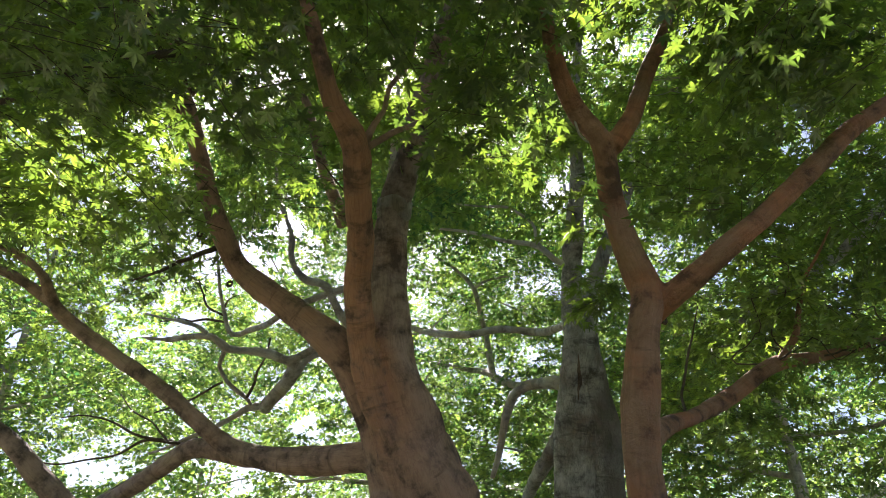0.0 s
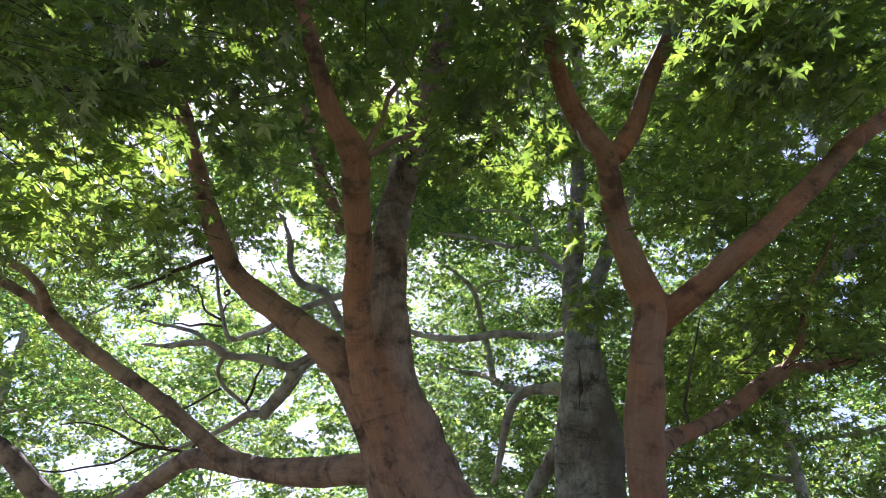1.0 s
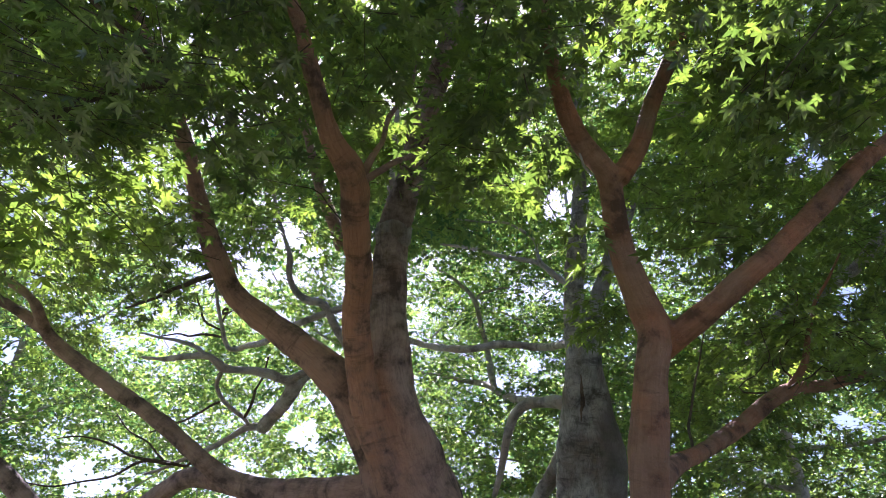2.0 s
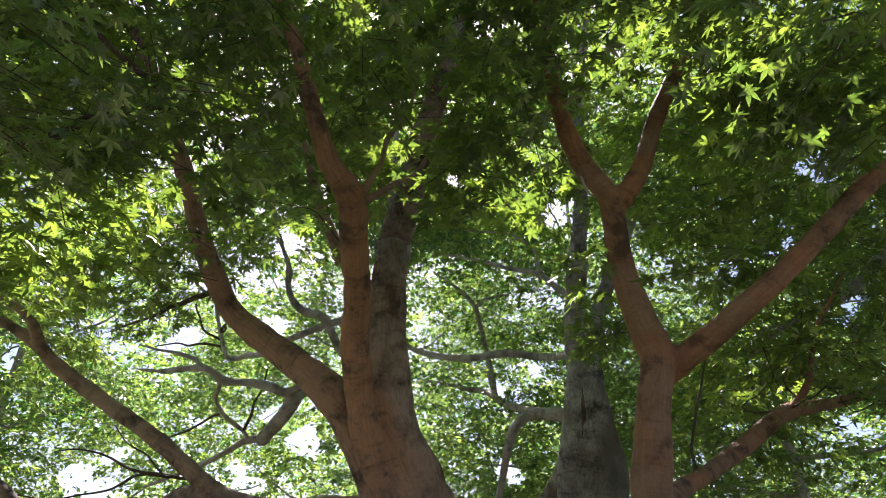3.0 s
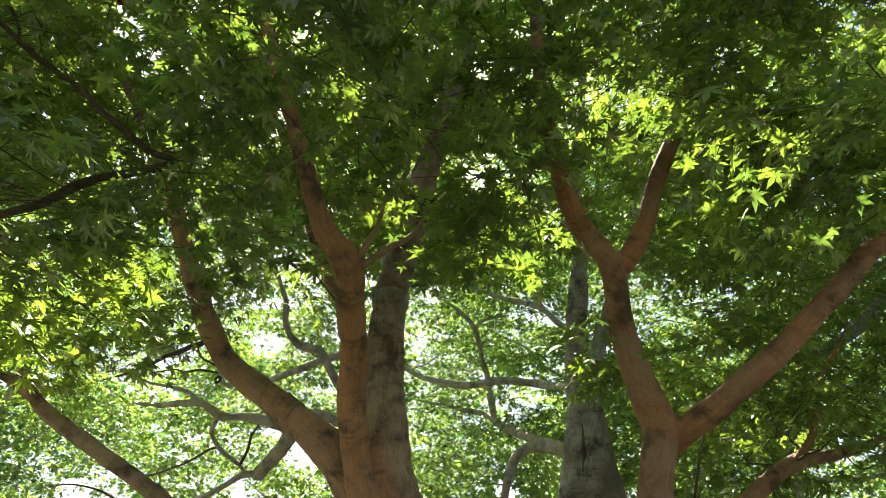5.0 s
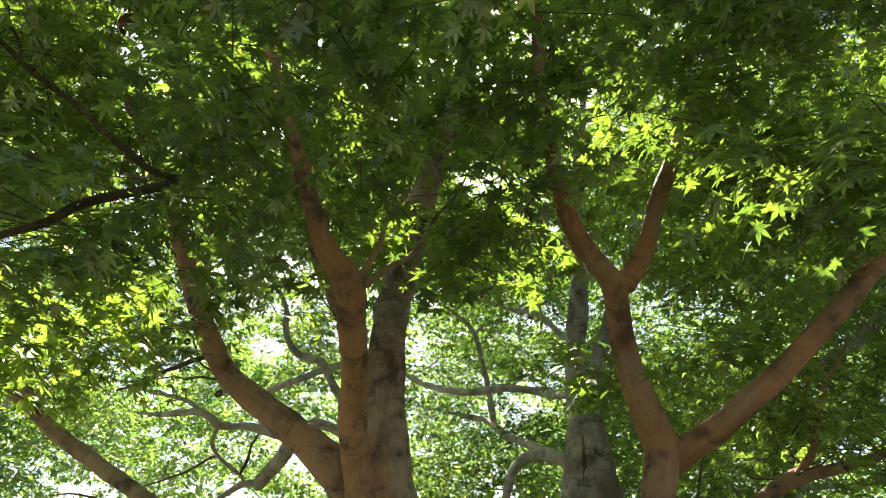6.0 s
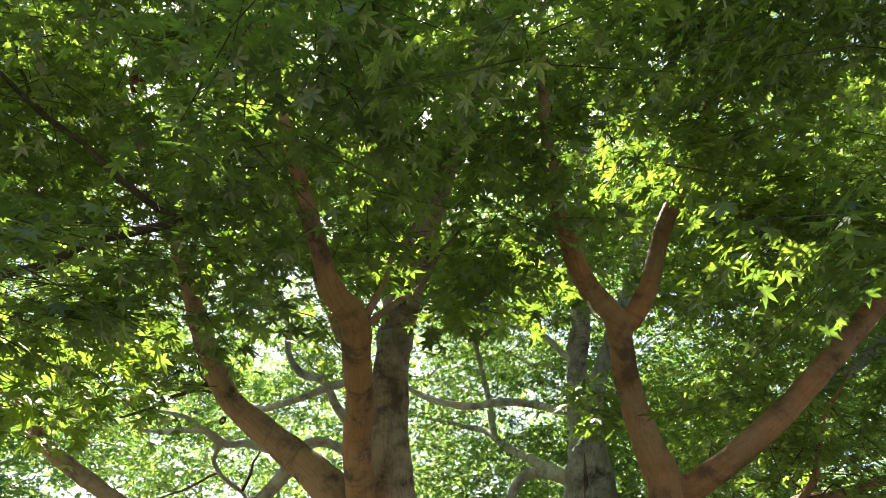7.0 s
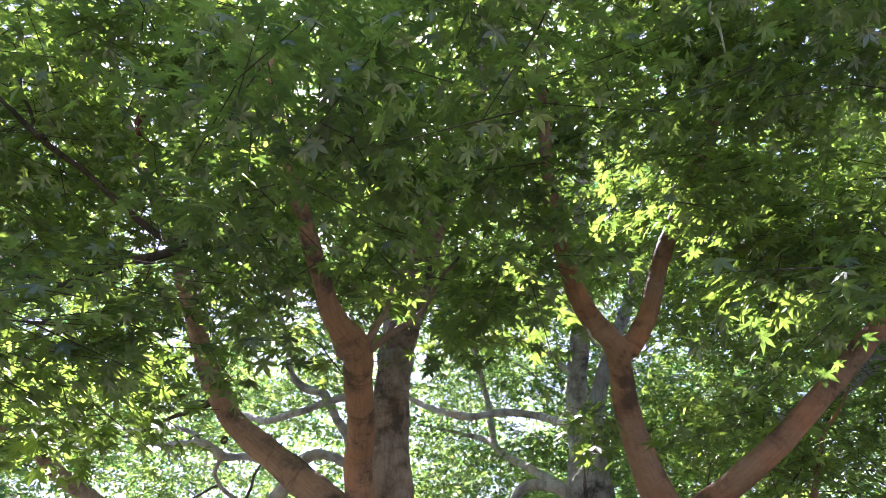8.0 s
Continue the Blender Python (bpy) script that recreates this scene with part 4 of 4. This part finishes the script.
o = np.array(maple.location)
at = np.vstack([scatter(rng, 1180, (-5.5, 0.2, 2.5), (0.4, 6.5, 8.0), maple_keep), scatter(rng, 330, (-4.2, 0.4, 2.5), (0.3, 2.5, 6.0), maple_keep), scatter(rng, 120, (-1.5, 2.5, 3.8), (0.3, 5.0, 6.5), maple_keep), scatter(rng, 110, (-3.6, 1.2, 2.6), (-1.2, 3.0, 4.3), maple_keep)])
at = np.vstack([at, clump(rng, 12, (-0.12, 2.2, 3.3), (0.25, 0.3, 0.3)), clump(rng, 9, (-1.45, 3.0, 3.25), (0.3, 0.3, 0.25)),
                clump(rng, 3, (-1.0, 3.72, 3.75), (0.12, 0.12, 0.08)), clump(rng, 24, (-1.85, 2.3, 2.98), (0.5, 0.4, 0.2)), clump(rng, 9, (-2.6, 3.6, 3.6), (0.5, 0.4, 0.3)),
                clump(rng, 11, (-1.0, 1.94, 3.3), (0.35, 0.3, 0.2)), clump(rng, 16, (-1.5, 1.75, 3.3), (0.35, 0.3, 0.25)), clump(rng, 12, (-1.63, 1.4, 4.0), (0.4, 0.3, 0.25)), clump(rng, 9, (-1.15, 2.19, 3.68), (0.2, 0.2, 0.12)), clump(rng, 20, (-1.3, 1.95, 3.62), (0.5, 0.25, 0.15)), clump(rng, 12, (-0.5, 2.1, 3.68), (0.32, 0.2, 0.15)),
                clump(rng, 30, (-2.75, 4.9, 3.98), (0.85, 0.4, 0.32)), clump(rng, 14, (-3.7, 5.2, 3.7), (0.5, 0.4, 0.3)), clump(rng, 9, (-1.95, 4.5, 4.0), (0.3, 0.3, 0.25)), clump(rng, 14, (-0.2, 2.33, 4.34), (0.4, 0.25, 0.3)), clump(rng, 9, (-0.78, 2.17, 4.2), (0.3, 0.25, 0.25)), clump(rng, 9, (-1.33, 1.27, 4.2), (0.35, 0.2, 0.2)), clump(rng, 9, (-0.64, 1.33, 4.29), (0.35, 0.2, 0.2)),
                clump(rng, 16, (-3.1, 4.2, 3.9), (0.5, 0.4, 0.25)),
                clump(rng, 10, (-1.62, 1.52, 4.22), (0.35, 0.2, 0.25)), clump(rng, 9, (-1.51, 1.7, 4.5), (0.35, 0.2, 0.25)), clump(rng, 8, (-1.9, 1.72, 4.26), (0.3, 0.2, 0.25)), clump(rng, 7, (-1.42, 1.99, 4.22), (0.25, 0.2, 0.2)), clump(rng, 7, (-0.37, 2.28, 4.32), (0.3, 0.2, 0.2))])
thin = (at[:, 0] > -0.95) & (at[:, 0] < 0.1) & (at[:, 1] < 2.3) & (at[:, 2] > 3.75) & (rng.random(len(at)) < 0.4)   # thinned to fit the camera's view, which looked too dense before the trunk
at = at[~thin]
crown(maple, rng, at - o, 0.38, 26, 0.09, star_leaf(), LEAF_NEAR, 0.003, 280, (-3, 3, -4, -2.2, 3.9))
high_crown(maple, rng, 560, (-6, 1.0, 4.5), (0.6, 8.0, 10.0), 31)
high_crown(maple, rng, 70, (-1.3, 1.2, 4.7), (0.8, 4.5, 8.5), 37)
high_crown(maple, rng, 130, (-4.2, 1.2, 4.4), (-1.0, 3.6, 7.0), 35)
boughs(maple, rng, at_root(maple, main[1:5]), (at - o)[at[:, 1] > 1.9][:120], 0.007, BARK_TWIG)

for i, (place, size) in enumerate((((-0.50, 3.66, 2.95), 0.02), ((-1.51, 3.86, 3.24), 0.022), ((-1.72, 3.68, 3.54), 0.02))):
    branch_scar(maple_trunk, maple, place, size, i)


def bark_collar(trunk, tree, place, radius, seed):
    """A swollen, wrinkled collar of bark round a stem: uneven ridges over one another."""
    rng = np.random.default_rng(seed)
    n, k = 30, 14
    a, c = np.meshgrid(np.arange(n) * 2 * math.pi / n, np.linspace(-1, 1, k), indexing="ij")
    sway = 0.25 * np.sin(a * 2 + 1) + 0.15 * np.sin(a * 5 + seed)
    r = radius * (1.02 + 0.10 * (1 - c ** 2) + 0.035 * np.sin((c + sway) * 11) * (1 - c ** 2) + 0.03 * rng.normal(0, 1, (n, k)) * (1 - c ** 2) - 0.12 * (np.abs(c) > 0.95))
    v = np.stack([r * np.cos(a), r * np.sin(a), 0.085 * c + 0.012 * np.sin(3 * a)], -1).reshape(-1, 3)
    i = np.arange(n * k).reshape(n, k)
    j = np.roll(i, -1, 0)
    f = np.stack([i[:, :-1], j[:, :-1], j[:, 1:], i[:, 1:]], -1).reshape(-1, 4)
    ob = part("bark_collar", mesh_of("bark_collar", v, f, BARK_GREY), trunk, "wrinkled dark collar of swollen bark")
    ob.location = Vector(place) - tree.location
    ob.rotation_euler = (radians(28), 0, 0)


bark_collar(maple_trunk, maple, (-0.352, 3.654, 3.744), 0.114, 3)

# bleached dead twigs caught in the crown
for cx, cy, cz in ((-0.96, 2.11, 4.37), (0.30, 2.27, 4.49), (-0.22, 1.65, 4.25), (1.49, 2.85, 4.18)):
    for k in range(7):
        a = np.array((cx, cy, cz)) - o + rng.normal(0, 0.04, 3)
        d = rng.normal(0, 1, 3) * (1, 0.6, 0.35)
        d *= rng.uniform(0.10, 0.22) / np.linalg.norm(d)
        bend = rng.normal(0, 0.02, 3)
        p = [(*a, 0.004), (*(a + 0.5 * d + bend), 0.003), (*(a + d), 0.0015)]
        part("dead_twig", limb_mesh(p, 5, 0.03, 0.1, k, 0.0, BARK_PALE), maple, "bleached dead twig")

# ---- the slim maple ----
rng = np.random.default_rng(6)
slim = tree_root("maple_tree", (1.30, 3.75, 0.0), "slim maple with reddish brown bark, forked into three limbs")
main = [SLIM_TRUNK, SLIM_LEFT_FORK, SLIM_MID_FORK, SLIM_RIGHT_LIMB, SLIM_LOW_LIMB]
side = [SLIM_LOW_SIDE, SLIM_SPRIG, SLIM_BACK_LIMB, SLIM_LIT_RIM, SLIM_LIT_EDGE]
slim_trunk = grown_stem("trunk", at_root(slim, main), BARK_SLIM, slim, 0.0125, 0.014)
# the last two are pale strips in place of sunlit bark edges
for i, p in enumerate(at_root(slim, side)):
    part("branch", limb_mesh(p, 10, 0.05, 0.08, 90 + i, 0.015, (BARK_SLIM, BARK_TWIG, BARK_GREY, BARK_PALE, BARK_PALE)[i]), slim)
o = np.array(slim.location)


def slim_keep(p):
    x, y, z = p.T
    over = z - maple_base(p)
    top = (over > 0) & (over < 2.1) & (np.linalg.norm(p - CAMERA_SPOT, axis=1) > 1.75)
    right = (x > 1.5 + 0.12 * y) & (y > 3.0) & (z > 1.6 + 0.1 * y) & (z < 6.5)
    return (top | right) & (wave(p, 2.6, 8) + 0.8 * wave(p, 6.5, 9) - 0.25 > 0)


at = np.vstack([scatter(rng, 1450, (0.0, 0.2, 1.6), (6.0, 7.2, 8.0), slim_keep), scatter(rng, 210, (0.9, 0.4, 2.5), (3.2, 2.5, 6.0), slim_keep), scatter(rng, 190, (1.5, 2.0, 3.3), (4.5, 4.5, 6.5), slim_keep), scatter(rng, 260, (1.6, 3.6, 1.8), (6.5, 7.0, 6.0), slim_keep)])
at = np.vstack([at, clump(rng, 16, (1.33, 4.72, 3.58), (0.12, 0.3, 0.14)), clump(rng, 7, (1.12, 2.45, 4.3), (0.25, 0.2, 0.22)), clump(rng, 5, (1.6, 2.5, 4.2), (0.2, 0.2, 0.2)),
                clump(rng, 12, (0.22, 1.66, 4.01), (0.25, 0.2, 0.2)), clump(rng, 10, (-0.85, 1.68, 3.96), (0.3, 0.2, 0.2)), clump(rng, 10, (-0.22, 1.99, 4.03), (0.25, 0.2, 0.2)), clump(rng, 8, (0.61, 1.97, 4.27), (0.25, 0.2, 0.2)),
                clump(rng, 8, (0.45, 2.7, 3.65), (0.3, 0.3, 0.15)),
                clump(rng, 4, (0.72, 2.72, 2.98), (0.1, 0.15, 0.14)), clump(rng, 5, (1.36, 2.6, 3.1), (0.2, 0.15, 0.1)), clump(rng, 10, (2.3, 4.1, 3.1), (0.5, 0.3, 0.3)),
                clump(rng, 26, (1.8, 2.04, 3.68), (0.45, 0.35, 0.25)), clump(rng, 18, (1.9, 2.5, 4.0), (0.45, 0.35, 0.25)), clump(rng, 10, (1.57, 1.36, 4.1), (0.4, 0.3, 0.25)),
                clump(rng, 10, (1.04, 1.66, 3.78), (0.2, 0.2, 0.15)), clump(rng, 6, (0.80, 1.80, 3.72), (0.15, 0.15, 0.1)), clump(rng, 4, (1.27, 2.04, 3.7), (0.12, 0.12, 0.08)), clump(rng, 6, (1.15, 1.53, 4.0), (0.2, 0.2, 0.12)), clump(rng, 8, (0.43, 1.69, 3.9), (0.2, 0.2, 0.12)),
                clump(rng, 14, (0.55, 3.3, 4.15), (0.4, 0.3, 0.35)), clump(rng, 9, (0.15, 2.6, 3.68), (0.2, 0.2, 0.2)), clump(rng, 10, (0.72, 2.45, 4.53), (0.3, 0.25, 0.25)), clump(rng, 12, (1.3, 3.2, 4.6), (0.4, 0.3, 0.3)), clump(rng, 12, (2.3, 3.1, 4.3), (0.5, 0.3, 0.4)), clump(rng, 8, (2.4, 3.6, 3.0), (0.3, 0.3, 0.2)),
                clump(rng, 12, (1.88, 2.06, 4.02), (0.35, 0.25, 0.25)), clump(rng, 10, (1.62, 2.18, 4.21), (0.35, 0.25, 0.25)), clump(rng, 9, (1.41, 2.39, 4.06), (0.35, 0.25, 0.25))])
crown(slim, rng, at - o, 0.38, 26, 0.092, star_leaf(), LEAF_NEAR, 0.003, 280, (-3, 3, -4, -1.7, 3.9))
high_crown(slim, rng, 690, (0.0, 1.0, 4.5), (7.5, 8.0, 10.0), 41)
boughs(slim, rng, at_root(slim, main[1:]), (at - o)[at[:, 1] > 1.9][:120], 0.007, BARK_TWIG)

branch_scar(slim_trunk, slim, (1.30, 3.31, 2.73), 0.022, 8)

# ---- the grey tree behind ----
rng = np.random.default_rng(7)
grey = tree_root("grey_tree", (1.6, 6.9, 0.0), "broad old tree with dark grey fissured bark and mossy patches")
main = [GREY_TRUNK, GREY_RIB, GREY_STEM, GREY_SIDE_STEM, GREY_LOW_STUB, GREY_FILL]
side = [GREY_LEFT_LIMB, GREY_LEFT_TWIG, GREY_CROSS_LIMB, GREY_RISING_TWIG, GREY_RISING_SIDE, GREY_HIGH_LIMB, GREY_HIGH_SIDE]
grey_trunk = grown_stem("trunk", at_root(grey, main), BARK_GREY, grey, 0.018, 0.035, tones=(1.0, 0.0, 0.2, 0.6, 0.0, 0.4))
for i, p in enumerate(at_root(grey, side)):
    part("branch", limb_mesh(p, 10, 0.06, 0.1, 120 + i, 0.012, BARK_PALE), grey)
part("bark_seam", limb_mesh(at_root(grey, [GREY_SEAM])[0], 10, 0.05, 0.12, 140, 0.008, BARK_SEAM), grey_trunk, "reddish bark in the groove between two ridges")
o = np.array(grey.location)


def grey_keep(p):
    x, y, z = p.T
    return (z > 1.3 + 0.66 * y) & (wave(p, 1.6, 18) + 0.6 * wave(p, 4.0, 19) + 0.2 > 0)


at = scatter(rng, 1300, (-3.5, 5.0, 4.5), (6.0, 10.0, 10.5), grey_keep)
crown(grey, rng, at - o, 0.55, 26, 0.105, small_leaf(), LEAF_FAR, 0.004)


# ---- the tree hidden behind the large maple ----
hidden = tree_root("grey_tree", (-0.56, 6.6, 0.0), "grey-barked tree with crooked pale limbs behind the large maple")
main = [HIDDEN_TRUNK, HIDDEN_STEM, HIDDEN_SIDE, HIDDEN_STUB]
side = [HIDDEN_CROSS, HIDDEN_FORK, HIDDEN_DROP, HIDDEN_LOW, HIDDEN_HOOK, HIDDEN_HOOK_SIDE, HIDDEN_HOOK_TIP, HIDDEN_RISER, HIDDEN_WISP, HIDDEN_TWIG_HIGH, HIDDEN_TWIG_LOW, HIDDEN_TWIG_FORK]
grown_stem("trunk", at_root(hidden, main), BARK_PALE, hidden, 0.022, 0.03)
for i, p in enumerate(at_root(hidden, side)):
    part("branch", limb_mesh(p, 9, 0.06, 0.1, 150 + i, 0.015, BARK_PALE if i < 4 else BARK_TWIG), hidden)
rng = np.random.default_rng(17)
at = scatter(rng, 700, (-4.5, 6.8, 5.2), (1.5, 11.0, 9.5), lambda p: (p[:, 2] > 1.3 + 0.62 * p[:, 1]) & (wave(p, 1.8, 28) + 0.6 * wave(p, 4.0, 29) > 0))
crown(hidden, rng, at - np.array(hidden.location), 0.55, 24, 0.105, small_leaf(), LEAF_FAR, 0.004)


# ---- a withered leaf caught in the crown ----
def withered_leaf(place):
    """A curled dead leaf with its stalk."""
    v, f = star_leaf()
    v = v * 0.125
    turn = v[:, 0] / 0.030                                   # rolled up along its length
    v = np.stack([0.030 * np.sin(turn), v[:, 1], v[:, 2] + 0.030 * (1 - np.cos(turn)) + 5.0 * v[:, 1] ** 2], -1)
    ob = tagged(new("withered_leaf", mesh_of("withered_leaf", v, f, LEAF_DEAD, smooth=False)), "curled reddish brown withered leaf hanging among green leaves", "leaf")
    part("stalk", mesh_of("stalk", *tube([(0, 0, 0, 0.0016), (0.002, -0.03, 0.01, 0.0014), (0.0, -0.055, 0.035, 0.0012)], 5, 0.01), LEAF_DEAD), ob)
    ob.matrix_world = pose(*place, 60, 25, 140)


withered_leaf((-0.997, 1.118, 3.565))


# ---- trees further off ----
def far_tree(place, height, wide, low, count, size, seed, label):
    """A broad tree: tapered trunk, rising limbs, a clumped crown from low up to its height."""
    rng = np.random.default_rng(seed)
    tree = tree_root("far_tree", place, label)
    lean = rng.normal(0, 0.3, 2)
    stem = [(0, 0, -0.2, 0.22), (0.05, 0, 0.5, 0.14), (lean[0] * 0.4, lean[1] * 0.4, height * 0.3, 0.09), (lean[0], lean[1], height * 0.65, 0.06), (lean[0] * 1.3, lean[1], height * 0.92, 0.03)]
    part("trunk", limb_mesh(stem, 12, 0.15, 0.08, seed, 0.0, BARK_PALE), tree)
    line = glide(stem, 0.2)
    for k in range(9):
        a = line[int(len(line) * (0.25 + 0.07 * k))]
        yaw = k * 2.4 + rng.uniform(0, 0.6)
        r = wide * rng.uniform(0.55, 0.95) * (1 - 0.05 * k)
        e = a[:3] + np.array((math.cos(yaw) * r, math.sin(yaw) * r, r * rng.uniform(0.15, 0.6)))
        m = a[:3] * 0.5 + e * 0.5 + rng.normal(0, 0.25, 3)
        part("branch", limb_mesh([(*a[:3], a[3] * 0.55), (*m, a[3] * 0.33), (*e, 0.01)], 7, 0.15, 0.1, seed + k, 0.06, BARK_PALE), tree)
    mid, half = (height + low) / 2, (height - low) / 2

    def keep(p):
        r = (p[:, 0] / wide) ** 2 + (p[:, 1] / wide) ** 2 + ((p[:, 2] - mid) / half) ** 2
        return (r + 0.35 * wave(p, 1.1, seed + 50) < 1) & (wave(p, 1.9, seed + 60) + 0.8 * wave(p, 4.5, seed + 61) - 0.3 > 0)

    at = scatter(rng, count, (-wide * 1.2, -wide * 1.2, low), (wide * 1.2, wide * 1.2, height), keep, False)
    crown(tree, rng, at, 5.5 * size, 22, size, small_leaf() if size < 0.13 else plain_leaf(), LEAF_FAR, 0.005)
    return tree


# the last three are unseen trees added behind the camera to close the surroundings
FAR = [(-8.3, 11.3, 10.5, 5.2, 1.0, 2500, 0.112), (-1.0, 13.0, 12.0, 4.4, 1.0, 2350, 0.112), (3.1, 12.5, 12.0, 4.4, 1.0, 2350, 0.112), (5.75, 10.5, 11.0, 4.2, 0.8, 2300, 0.112),
       (-11.0, 14.0, 11.0, 4.5, 0.8, 1300, 0.14), (12.0, 14.0, 12.0, 4.5, 0.8, 1300, 0.14), (-9.0, 24.0, 12.0, 6.0, 0.5, 1000, 0.18), (0.0, 25.0, 12.0, 6.0, 0.5, 1000, 0.18),
       (9.0, 24.0, 12.0, 6.0, 0.5, 1000, 0.18), (-4.0, -16.0, 9.0, 4.5, 2.0, 400, 0.2), (8.0, -13.0, 9.0, 4.0, 2.0, 400, 0.2), (-13.0, -6.0, 9.0, 4.0, 2.0, 400, 0.2)]
for i, (x, y, height, wide, low, count, size) in enumerate(FAR):
    far_tree((x, y, 0), height, wide, low, count, size, 200 + 10 * i, "broadleaf tree in full green leaf, lit from behind")["group"] = "trees further off"
